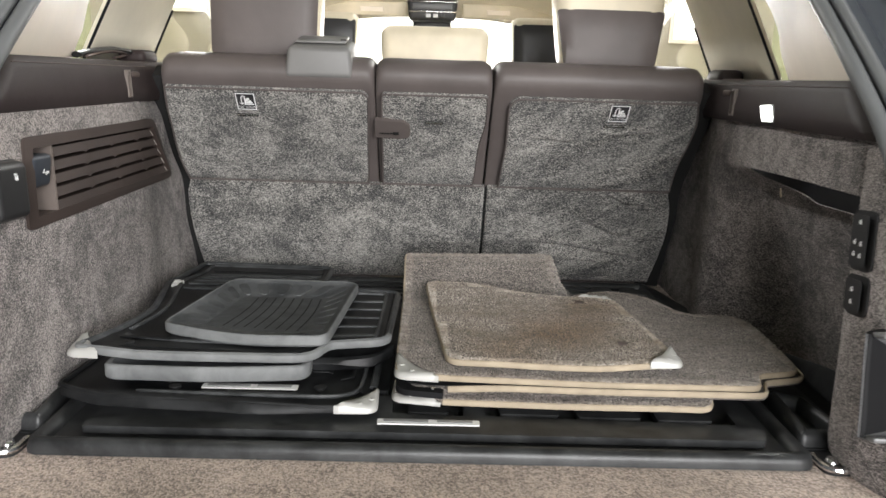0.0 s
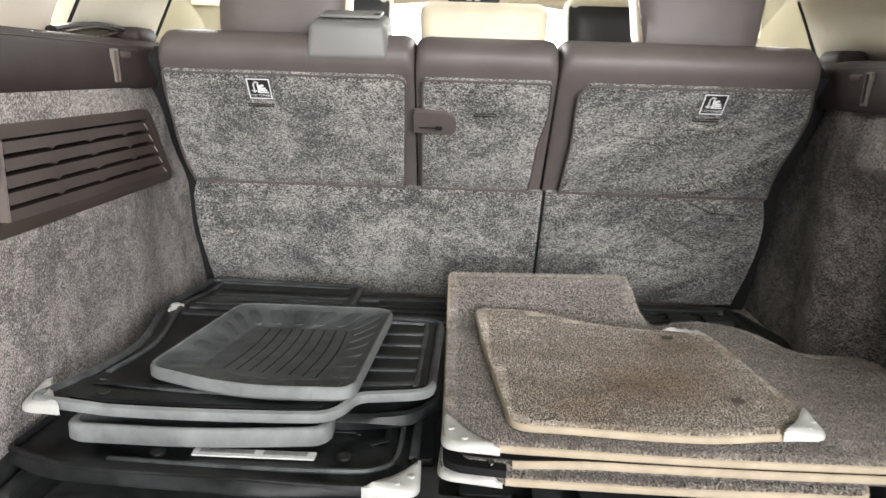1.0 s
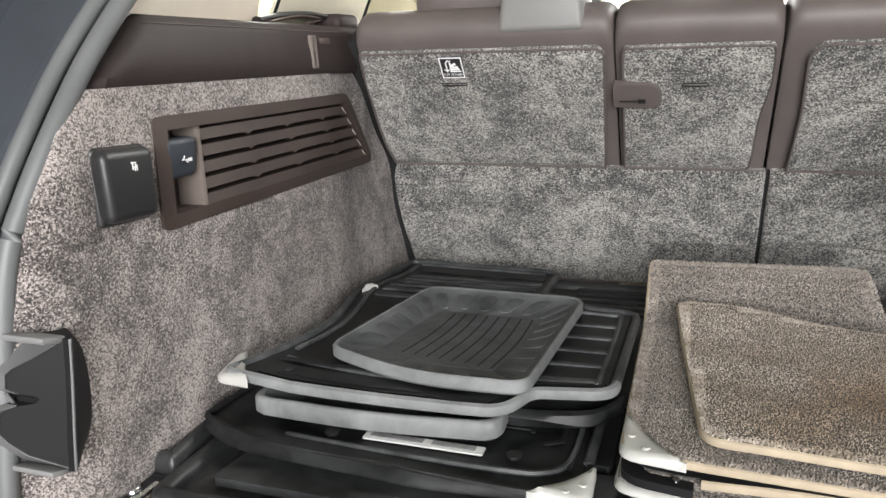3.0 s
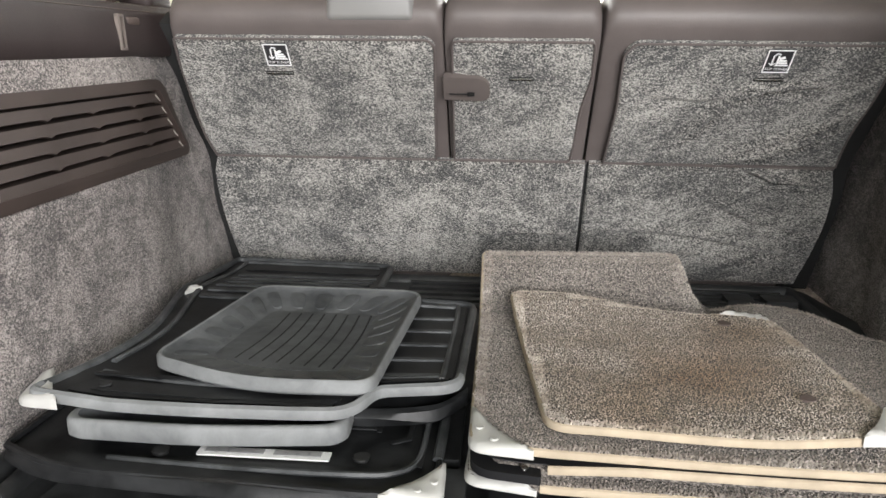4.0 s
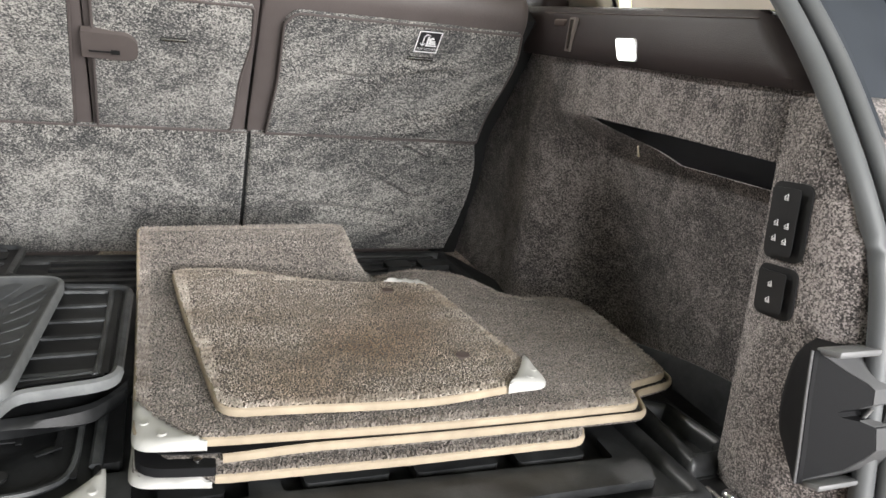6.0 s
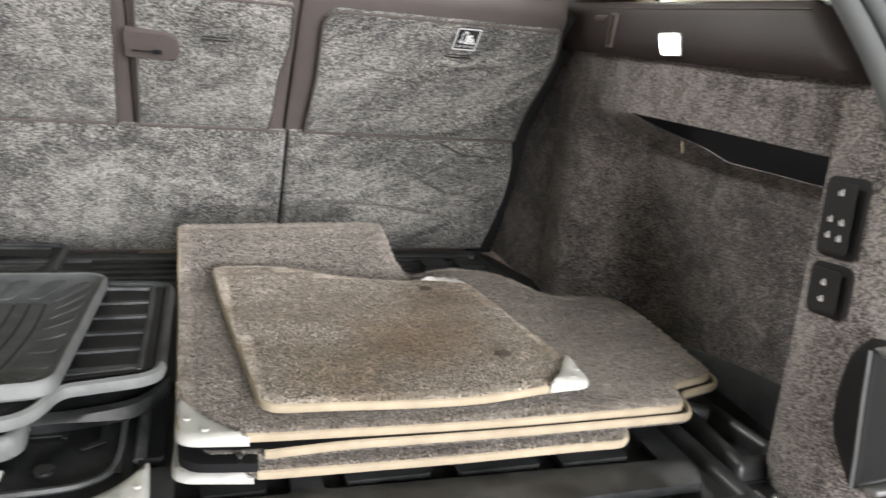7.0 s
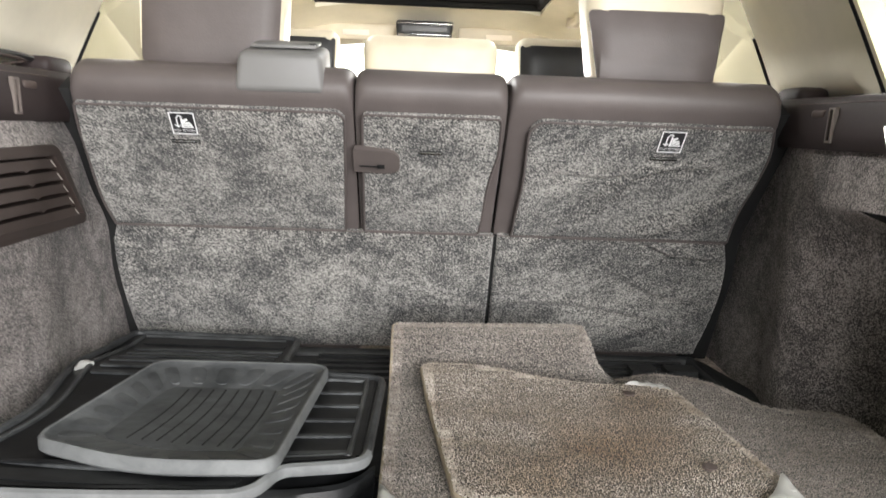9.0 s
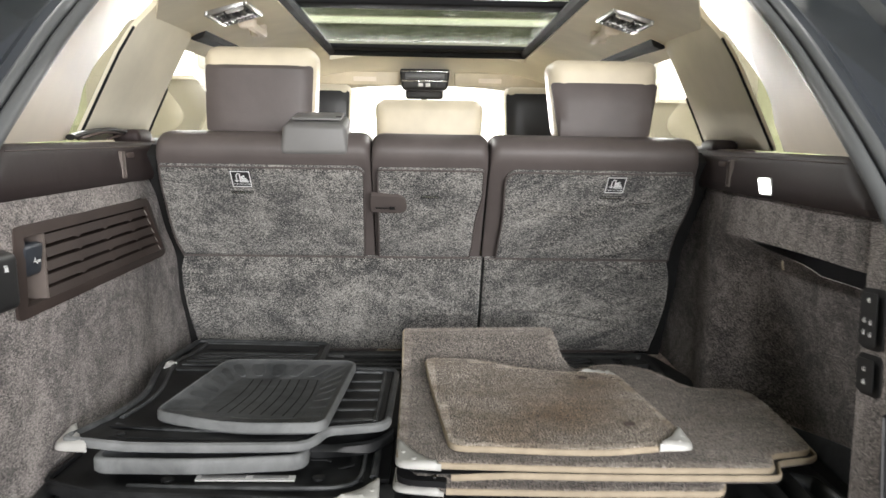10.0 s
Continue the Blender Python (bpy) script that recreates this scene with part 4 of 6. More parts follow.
for s in (-1, 1):
    f = thing("front_seat", (s * 0.37, 1.75, -0.2), "front car seat with cream edges and a black headrest back", "car seat", "front seats")
    part("backrest", rbox(*sorted((s * 0.13, s * 0.62)), 1.66, 1.82, -0.20, 0.50, 0.05, 4), CREAM_LEATHER, f)
    part("cushion", rbox(*sorted((s * 0.13, s * 0.62)), 1.75, 2.25, -0.20, 0.0, 0.05, 4), CREAM_LEATHER, f)
    x0, x1 = sorted((s * 0.247, s * 0.468))
    headrest(f, x0, x1, 1.60, 1.70, 0.46, 0.712, BLACK, CREAM_LEATHER, 0.690, r=0.025)
    if s < 0:
        continue
    part("screen_edge", rbox(x0 - 0.01, x1 + 0.01, 1.585, 1.60, 0.50, 0.552, 0.004), BLACK, f)
    part("screen_trim", rbox(x0 - 0.01, x1 + 0.01, 1.582, 1.587, 0.550, 0.554, 0.001), CHROME, f)
structure("cabin_floor", rbox(-0.74, 0.74, 1.02, 2.7, -0.30, -0.25, 0), BROWN_TRIM, "dark cabin floor", "floor", smooth=0)
structure("dashboard", rbox(-0.72, 0.72, 2.35, 2.75, -0.25, 0.42, 0.05), BROWN_TRIM, "dark brown dashboard", "dashboard")
ws = structure("windscreen", sheet([(-0.62, 0), (0.62, 0), (0.56, 0.50), (-0.56, 0.50)], 0.005, to=lambda x, v, w: (x, 2.78 - 0.83 * v, 0.45 + 0.56 * v + w)), GLASS, "clear windscreen", "window", smooth=0)
ws.visible_shadow = False

# ---- workshop round the car ----


def frame_bars(xa, xb, z0, z1, y):
    x0, x1 = sorted((xa, xb))
    return join(rbox(x0 - 0.04, x1 + 0.04, y - 0.02, y + 0.02, z0 - 0.04, z0, 0.004), rbox(x0 - 0.04, x1 + 0.04, y - 0.02, y + 0.02, z1, z1 + 0.04, 0.004),
                rbox(x0 - 0.04, x0, y - 0.02, y + 0.02, z0, z1, 0.004), rbox(x1, x1 + 0.04, y - 0.02, y + 0.02, z0, z1, 0.004))


structure("ground", rbox(-3.4, 3.4, -6.0, 7.0, -0.85, -0.80, 0), CONCRETE, "pale concrete workshop floor", "floor", smooth=0)
structure("workshop_ceiling", rbox(-3.4, 3.4, -6.0, 7.0, 2.60, 2.70, 0), PAINT_CEIL, "pale green workshop ceiling", "ceiling", smooth=0)
for s, nm in ((-1, "west"), (1, "east")):
    structure("wall_" + nm, rbox(*sorted((s * 3.4, s * 3.5)), 1.5, 7.0, -0.8, 2.6, 0), PAINT_WALL, "pale yellow-green painted workshop wall", "wall", smooth=0)
    # unseen rear wall, added dark to keep bounced light off the boot
    structure("wall_" + nm + "_rear", rbox(*sorted((s * 3.4, s * 3.5)), -6.0, 1.5, -0.8, 2.6, 0), DARK_WALL, "dark grey painted workshop wall", "wall", smooth=0)
structure("backdrop", rbox(-2.2, 2.2, 7.30, 7.35, -0.8, 2.0, 0), SKYGLOW, "bright daylight beyond the workshop's open front", "backdrop", smooth=0)
structure("wall_north", join(rbox(-3.4, -1.75, 6.9, 7.0, -0.8, 2.6, 0), rbox(1.75, 3.4, 6.9, 7.0, -0.8, 2.6, 0)), BEIGE_WALL, "beige workshop wall beside the open front", "wall", smooth=0)
structure("wall_north_upper", rbox(-1.75, 1.75, 6.9, 7.0, 1.2, 2.6, 0), PAINT_CEIL, "olive green workshop wall over the open front", "wall", smooth=0)
structure("wall_south", join(rbox(-3.4, -1.4, -5.1, -5.0, -0.8, 2.6, 0), rbox(3.2, 3.4, -5.1, -5.0, -0.8, 2.6, 0), rbox(-1.4, 3.2, -5.1, -5.0, 2.2, 2.6, 0)), DARK_WALL, "dark workshop wall with an open vehicle door", "wall", smooth=0)
for z in (1.66, 1.86):
    tl = thing("tube_lamp", (0.0, 6.85, z), "white fluorescent tube lamp on the olive workshop wall", "wall lamp", "tube lamps")
    part("lamp_body", rbox(-1.25, 1.25, 6.84, 6.9, z - 0.03, z + 0.05, 0.01), CREAM_PLASTIC, tl)
    part("lamp_tube", tube([(-1.2, 6.82, z), (1.2, 6.82, z)], 0.032, 10), STRIP, tl)
wl = thing("wall_window", (-2.46, 6.88, 1.1), "bright white window in the beige workshop wall", "window", "wall windows")
part("window_pane", rbox(-2.62, -2.30, 6.87, 6.89, 1.10, 1.47, 0), SKYGLOW, wl, smooth=0)
part("window_frame", frame_bars(-2.62, -2.30, 1.10, 1.47, 6.86), CREAM_PLASTIC, wl)
wl = thing("wall_window", (2.55, 6.88, 0.95), "bright white window in the beige workshop wall", "window", "wall windows")
part("window_pane", rbox(2.38, 2.72, 6.87, 6.89, 0.95, 1.45, 0), SKYGLOW, wl, smooth=0)
part("window_frame", frame_bars(2.38, 2.72, 0.95, 1.45, 6.86), CREAM_PLASTIC, wl)

# ---- fittings on the side walls ----
vent = thing("side_vent", (-0.575, 0.48, 0.287), "brown plastic air vent grille with five slats in the carpeted wall", "air vent")
inner = [(0.204, 0.4035), (0.672, 0.4035), (0.762, 0.3045), (0.204, 0.3045)]
vent_to = lambda y, z, w: (-0.581 + w, y, z)
part("vent_frame", sheet(rounded(VENT, [0.012, 0.022, 0.03, 0.012]), 0.013, holes=[inner], edge=0.004, to=vent_to), BROWN_PLASTIC, vent)
part("duct_back", rbox(-0.636, -0.630, 0.19, 0.79, 0.28, 0.43, 0), BROWN_SHADE, vent, smooth=0)
part("duct_shell", join(rbox(-0.648, -0.580, 0.19, 0.70, 0.4045, 0.412, 0), rbox(-0.648, -0.580, 0.19, 0.785, 0.295, 0.3035, 0), rbox(-0.648, -0.580, 0.192, 0.203, 0.30, 0.41, 0),
     sheet([(0.676, 0.408), (0.768, 0.300), (0.78, 0.300), (0.688, 0.408)], 0.064, to=lambda y, z, w: (-0.646 + w, y, z))), BROWN_SHADE, vent, smooth=0)
for k in range(5):
    z = 0.4 - 0.0205 * k
    y1 = 0.672 + 0.88 * (0.4035 - z) - 0.004
    ys = np.linspace(0.268, y1, 40)

    def slat(y, z0=z, y0=0.268, y1=y1):
        g = (y - y0) / (y1 - y0)
        tooth = sum(max(0.0, 1 - abs(g - c) / 0.022) for c in (0.25, 0.52, 0.79)) * 0.0050
        return [(-0.573, y, z0 - 0.0010), (-0.569, y, z0 - 0.0140 - tooth), (-0.5725, y, z0 - 0.0155 - tooth), (-0.605, y, z0 - 0.003), (-0.640, y, z0 + 0.004), (-0.640, y, z0 + 0.007), (-0.600, y, z0 + 0.0025)]
    part("slat", loft([slat(y) for y in ys]), BROWN_PLASTIC, vent)
    # bright cord painted on as the highlight at the slat's end
    part("slat_tip", tube([(-0.5695, y1 - 0.010, z - 0.004), (-0.5695, y1 + 0.004, z - 0.0145)], 0.0009, 5), TIP_GLINT, vent)
part("fin", sheet([(-0.640, 0.4035), (-0.572, 0.4035), (-0.570, 0.3040), (-0.606, 0.3040), (-0.640, 0.318)], 0.006, to=lambda x, z, w: (x, 0.262 + w, z)), FIN_BROWN, vent, "pale brown divider fin")
part("pocket_back", rbox(-0.616, -0.608, 0.200, 0.266, 0.300, 0.408, 0), BROWN_PLASTIC, vent, smooth=0)
part("pocket_side", rbox(-0.616, -0.579, 0.198, 0.2045, 0.302, 0.406, 0), BROWN_PLASTIC, vent, smooth=0)
usb = thing("accessory_flap", (-0.575, 0.226, 0.35), "slate-blue plastic socket flap with a white sign, in the vent's end", "socket flap")
part("flap", rbox(-0.606, -0.565, 0.199, 0.254, 0.344, 0.392, 0.007, 3, lambda x, y, z: Vector((x - (0.006 if z < 0.37 else 0), y, z))), NAVY_PLASTIC, usb)
part("flap_sign", join(*[sheet(b, 0.0006, to=lambda y, z, w: (-0.5652 + w, 0.2285 + 0.85 * (y - 0.2315), 0.366 + 0.95 * (z - 0.3715))) for b in (bar2d((0.222, 0.3725), (0.240, 0.3715), 0.0015), bar2d((0.224, 0.3725), (0.227, 0.3765), 0.0015), bar2d((0.229, 0.372), (0.233, 0.3685), 0.0015), bar2d((0.236, 0.3715), (0.241, 0.3715), 0.004))]), WHITE_PRINT, usb, smooth=0)

box = thing("tool_box_cover", (-0.575, 0.137, 0.31), "glossy black plastic box with white sign on the carpet", "wall box")
part("box_body", rbox(-0.580, -0.551, 0.079, 0.156, 0.317, 0.395, 0.011, 5, lambda x, y, z: Vector((x, y + (0.003 if z < 0.35 else 0) + (0.008 if x < -0.57 else 0), z - 0.04 * (y - 0.09)))), BLACK, box)
part("box_base", rbox(-0.590, -0.569, 0.086, 0.165, 0.312, 0.397, 0.006, 3, lambda x, y, z: Vector((x, y, z - 0.04 * (y - 0.09)))), BLACK, box)
part("box_sign", join(*[sheet(b, 0.0006, to=lambda y, z, w: (-0.5508 + w, 0.123 + 0.6 * (y - 0.143), 0.374 + 0.6 * (z - 0.371))) for b in (bar2d((0.139, 0.366), (0.139, 0.378), 0.0022), bar2d((0.144, 0.364), (0.146, 0.374), 0.0022), bar2d((0.137, 0.378), (0.146, 0.377), 0.0025), bar2d((0.140, 0.370), (0.148, 0.368), 0.002), bar2d((0.149, 0.372), (0.149, 0.364), 0.0022))]), WHITE_PRINT, box, smooth=0)


def striker_cover(s):
    """Curved cover at the edge of the opening: flange, cap and a slot with its catch."""
    t = thing("latch_cover", (s * 0.585, 0.0, 0.08), "black plastic tailgate latch cover with a slot, on the carpeted pillar", "latch cover", "latch covers")
    edge = [(0.001, 0.227), (-0.004, 0.185), (-0.009, 0.15), (-0.013, 0.122), (-0.016, 0.096)]
    foot = [(0.036, 0.2235), (0.057, 0.197), (0.062, 0.15), (0.055, 0.114), (0.034, 0.092)]
    rows = []
    bend = lambda pts: [Vector((p.x, p.y)) for p in smooth_path([(a, b, 0) for a, b in pts], 7)]
    for e, q in zip(bend(edge), bend(foot)):
        rows.append([(s * 0.60, e.x - 0.003, e.y), (s * 0.546, e.x - 0.003, e.y), (s * 0.544, e.x, e.y), (s * 0.548, e.x + 0.006, e.y), (s * 0.572, lerp(e.x, q.x, 0.7), lerp(e.y, q.y, 0.7)), (s * 0.584, q.x - 0.004, q.y), (s * 0.598, q.x, q.y)])
    part("flange", loft(rows), LATCH_BLACK, t)
    part("edge_bead", tube([(s * 0.5445, r[2][1] - 0.001, r[2][2]) for r in rows], 0.0016, 6), LATCH_EDGE, t, "worn edge")
    bead = lambda z: lerp(-0.016, 0.001, (z - 0.096) / 0.131)
    front = lambda y, z: 0.5465 + 1.55 * max(0.0, bead(z) - y)
    rise = [(0.000, 0.226), (-0.019, 0.210), (-0.029, 0.203), (-0.033, 0.198), (-0.035, 0.184), (-0.030, 0.1785)]
    notch = [(-0.0235, 0.1745), (-0.0215, 0.171), (-0.0240, 0.1675)]
    fall = [(-0.033, 0.1665), (-0.041, 0.163), (-0.045, 0.142), (-0.042, 0.132), (-0.035, 0.117), (-0.017, 0.098)]
    face = lambda y, z, w: (s * lerp(0.640, front(y, z), w / 0.055), y, z)
    part("cap", sheet(rise + notch + fall + [(-0.0125, 0.122), (-0.008, 0.155), (-0.004, 0.188)], 0.055, to=face), LATCH_BLACK, t, smooth=25)
    # paler plastic puts the light on the cap's rear-facing sides into the colour
    for edge_line, up in ((rise, 1), (fall, -1)):
        rows = []
        for y, z in edge_line:
            near, far = front(y, z) + 0.0015, 0.640
            rows.append([(s * near, y - 0.0008, z + 0.0008 * up), (s * far, y - 0.0008, z + 0.0008 * up), (s * far, y + 0.001, z - 0.001 * up), (s * near, y + 0.001, z - 0.001 * up)])
        part("cheek", loft(rows), LATCH_EDGE, t, "paler grey side of the cap", smooth=25)
    part("slot_floor", rbox(*sorted((s * 0.612, s * 0.622)), -0.038, -0.016, 0.164, 0.182, 0.001), GAP, t)
    # grey plates give the rims' lit faces by colour; the cover is black
    part("top_plate", rbox(*sorted((s * 0.552, s * 0.615)), -0.024, 0.004, 0.222, 0.2295, 0.003, 2, lambda x, y, z: Vector((x, y, z - 0.25 * (y - 0.0)))), MID_PLASTIC, t, "grey upper rim")
    part("bottom_plate", rbox(*sorted((s * 0.552, s * 0.615)), -0.038, -0.012, 0.091, 0.098, 0.003, 2, lambda x, y, z: Vector((x, y, z - 0.30 * (y + 0.015)))), MID_PLASTIC, t, "grey lower rim")
    part("catch", tube([(s * 0.596, -0.028, 0.1655), (s * 0.598, -0.030, 0.172), (s * 0.600, -0.032, 0.1785)], 0.0022, 8), DULL_METAL, t, "small metal catch in the slot")


striker_cover(-1)
striker_cover(1)

lamp = thing("boot_lamp", (0.585, 0.43, 0.46), "lit white boot lamp set in the brown side trim", "lamp")
part("lens", sheet(rounded([(0.405, 0.464), (0.447, 0.462), (0.460, 0.488), (0.416, 0.490)], 0.005), 0.006, edge=0.002, to=lambda y, z, w: (0.5795 - w, y, z)), LAMP, lamp)
part("lamp_frame", sheet(rounded([(0.402, 0.462), (0.449, 0.460), (0.463, 0.490), (0.413, 0.492)], 0.006), 0.003, edge=0.001, to=lambda y, z, w: (0.5780 - w, y, z)), WHITE_PRINT, lamp)


def switches(name, y0, y1, z0, z1, marks, label):
    t = thing(name, (0.58, (y0 + y1) / 2, z0), label, "switch panel", "switch panels")
    skew = lambda y, z, w: (0.584 - w + flare(y), y + 0.07 * (z - z0), z - 0.1 * (y - y0))
    part("panel", sheet(rounded([(y0, z0), (y1, z0), (y1, z1), (y0, z1)], 0.012), 0.011, edge=0.005, to=skew), BLACK, t)
    part("rocker", sheet(rounded([(y0 + 0.010, z0 + 0.006), (y1 - 0.006, z0 + 0.006), (y1 - 0.006, z1 - 0.006), (y0 + 0.010, z1 - 0.006)], 0.004), 0.0016, edge=0.001, to=lambda y, z, w: skew(y, z, w + 0.0108)), BLACK, t)
    for y, z in marks:
        bits = [bar2d((y - 0.0024, z - 0.0028), (y + 0.0024, z - 0.0028), 0.0009), bar2d((y - 0.0022, z - 0.0028), (y - 0.0012, z + 0.0028), 0.0011), bar2d((y - 0.0008, z - 0.0012), (y + 0.0018, z - 0.0012), 0.0011), bar2d((y + 0.0012, z + 0.0012), (y + 0.0026, z - 0.0002), 0.0010)]
        part("switch_sign", join(*[sheet(b, 0.0005, to=lambda yy, zz, w: skew(yy, zz, w + 0.0124)) for b in bits]), WHITE_PRINT, t, smooth=0)


switches("seat_switch_panel", 0.066, 0.118, 0.287, 0.368, [(0.092, 0.353), (0.086, 0.324), (0.100, 0.326), (0.086, 0.308), (0.100, 0.310)], "black switch panel with white seat signs on the carpeted pillar")
switches("height_switch_panel", 0.062, 0.114, 0.226, 0.281, [(0.090, 0.262), (0.090, 0.245)], "small black switch panel with two white signs on the carpeted pillar")

for s in (-1, 1):
    t = thing("tie_down", (s * 0.577, 0.085, 0.0), "chrome tie-down ring in a black plate on the carpeted floor", "tie-down ring", "tie-down rings")
    part("plate", sheet(rounded([(s * 0.578 - 0.022, 0.056), (s * 0.578 + 0.022, 0.056), (s * 0.578 + 0.024, 0.120), (s * 0.578 - 0.022, 0.120)], [0.018, 0.018, 0.006, 0.006]), 0.009, edge=0.003), BLACK, t)
    hoop = [(s * 0.578 + 0.021 * math.cos(a), 0.074 + 0.019 * math.sin(a), 0.0085) for a in np.linspace(3.14, 6.2832, 15)]
    part("ring", tube([(hoop[0][0], 0.100, 0.0085)] + hoop + [(hoop[-1][0], 0.100, 0.0085)], 0.0048, 8), CHROME, t)
    part("screw", cylinder((s * 0.577, 0.084, 0.004), (s * 0.577, 0.084, 0.0125), 0.0105, 0.009, bevel=0.002), CHROME, t)

strap = thing("seat_belt", (-0.64, 0.62, 0.53), "dark bundled seat belt webbing on the window ledge", "seat belt")
part("belt_roll", tube(smooth_path([(-0.66, 0.56, 0.540), (-0.655, 0.63, 0.549), (-0.645, 0.70, 0.553), (-0.635, 0.77, 0.548)], 5), 0.010, 8, squash=0.6), BLACK, strap)
part("belt_loop", tube(smooth_path([(-0.65, 0.58, 0.538), (-0.64, 0.66, 0.549), (-0.632, 0.72, 0.545), (-0.64, 0.68, 0.537)], 5), 0.006, 6, squash=0.4), BROWN_SHADE, strap)
part("belt_cover", rbox(-0.662, -0.604, 0.745, 0.83, 0.526, 0.556, 0.013, 4), BROWN_TRIM, strap)
cov = thing("belt_cover", (0.63, 0.76, 0.53), "dark brown rounded belt cover on the window ledge", "belt cover")
part("cover", rbox(0.604, 0.660, 0.745, 0.83, 0.520, 0.553, 0.014, 4), BROWN_TRIM, cov)
part("cover_lip", rbox(0.61, 0.66, 0.66, 0.75, 0.522, 0.534, 0.005), BROWN_SHADE, cov)

tag = thing("pocket_tag", (0.615, 0.405, 0.336), "small pale cloth tag on the side pocket's edge", "tag")
part("tag_strip", rbox(0.606, 0.608, 0.402, 0.406, 0.334, 0.350, 0.0008, 2, lambda x, y, z: Vector((x, y + 0.35 * (z - 0.334), z))), BINDING, tag)

# ---- the rubber boot liner ----
liner = thing("boot_liner", (0, 0.5, 0.0), "black moulded rubber boot liner with raised rim and pads", "boot liner")
outer = rounded([(-0.550, 0.068), (0.550, 0.068), (0.553, 0.119), (0.612, 0.121), (0.640, 0.150), (0.695, 0.20), (0.70, 0.45), (0.61, 0.80), (0.575, 0.98), (-0.575, 0.98), (-0.600, 0.31), (-0.622, 0.185), (-0.598, 0.119), (-0.553, 0.117)],
                [0.03, 0.03, 0.01, 0.02, 0.02, 0.04, 0.04, 0.04, 0.02, 0.02, 0.04, 0.03, 0.025, 0.01])
part("liner_base", sheet(outer, 0.012, edge=0.004), LINER, liner)


def frame_ring(pts, wd, r):
    """Closed raised rim along a rounded polygon."""
    k, secs = len(pts), []
    for i, p in enumerate(pts):
        a, b = Vector(pts[i - 1]), Vector(pts[(i + 1) % k])
        t = (b - a).normalized()
        n = Vector((-t.y, t.x))
        c = Vector(p)
        secs.append([(*(c + n * o), z) for o, z in ((0, 0.001), (0.001, r * 0.52), (0.003, r * 0.80), (0.007, r * 0.96), (wd * 0.6, r), (wd - 0.005, r - 0.002), (wd - 0.001, r - 0.007), (wd, 0.008))])
    secs.append(secs[0])
    bm = loft(secs, cap=False, closed=False)
    bmesh.ops.remove_doubles(bm, verts=bm.verts[:], dist=1e-6)
    bmesh.ops.recalc_face_normals(bm, faces=bm.faces[:])
    return bm


part("liner_rim", frame_ring(rounded([(-0.551, 0.066), (0.551, 0.066), (0.56, 0.972), (-0.56, 0.972)], 0.028), 0.026, 0.021), LINER, liner)
for s in (-1, 1):
    wing = [(s * 0.548, 0.122), (s * 0.606, 0.124), (s * 0.632, 0.150), (s * 0.622, 0.26), (s * 0.566, 0.29)]
    wing = wing if s > 0 else wing[::-1]
    part("wing_rim", frame_ring(rounded(wing, 0.012), 0.021, 0.031), LINER, liner)
part("side_wall", loft([[(0.640, y, 0.006), (0.672, y, 0.012), (lerp(0.700, 0.615, smooth01((y - 0.30) / 0.45)) - 0.012, y, 0.016 + h * 0.8), (lerp(0.700, 0.615, smooth01((y - 0.30) / 0.45)) - 0.006, y, 0.018 + h), (lerp(0.700, 0.615, smooth01((y - 0.30) / 0.45)), y, 0.016 + h), (0.70, y, 0.006)] for y, h in [(0.135 + 0.028 * k, 0.050 - 0.040 * smooth01((0.028 * k - 0.02) / 0.40)) for k in range(20)]]), RUBBER, liner, "black upturned liner side")
part("front_pad", sheet(rounded([(-0.490, 0.114), (0.494, 0.112), (0.506, 0.142), (0.484, 0.205), (0.472, 0.205), (0.470, 0.161), (0.092, 0.174), (0.090, 0.215), (0.061, 0.215), (0.058, 0.172), (-0.050, 0.178), (-0.050, 0.24), (-0.475, 0.24)], 0.006), 0.018, edge=0.007, to=lambda x, y, z: (x, y, 0.011 + z)), LINER, liner)
for x0, x1, y0, y1 in ((-0.026, 0.036, 0.184, 0.225), (0.115, 0.206, 0.184, 0.225), (0.234, 0.331, 0.179, 0.22), (0.355, 0.440, 0.175, 0.22), (-0.12, -0.06, 0.26, 0.42)):
    part("floor_pad", sheet(rounded([(x0, y0), (x1, y0), (x1, y1), (x0, y1)], 0.006), 0.016, edge=0.005, to=lambda x, y, z: (x, y, 0.010 + z)), LINER, liner)
for k in range(5):
    y = 0.80 + 0.032 * k
    part("floor_rib", sheet(rounded([(-0.20, y), (0.52, y), (0.52, y + 0.012), (-0.20, y + 0.012)], 0.004), 0.010, edge=0.004, to=lambda x, yy, z: (x, yy, 0.010 + z)), LINER, liner)
for x0, x1 in ((0.47, 0.53), (0.40, 0.45)):
    part("floor_pad", sheet(rounded([(x0, 0.86), (x1, 0.86), (x1, 0.90), (x0, 0.90)], 0.006), 0.016, edge=0.005, to=lambda x, y, z: (x, y, 0.012 + z)), LINER, liner)


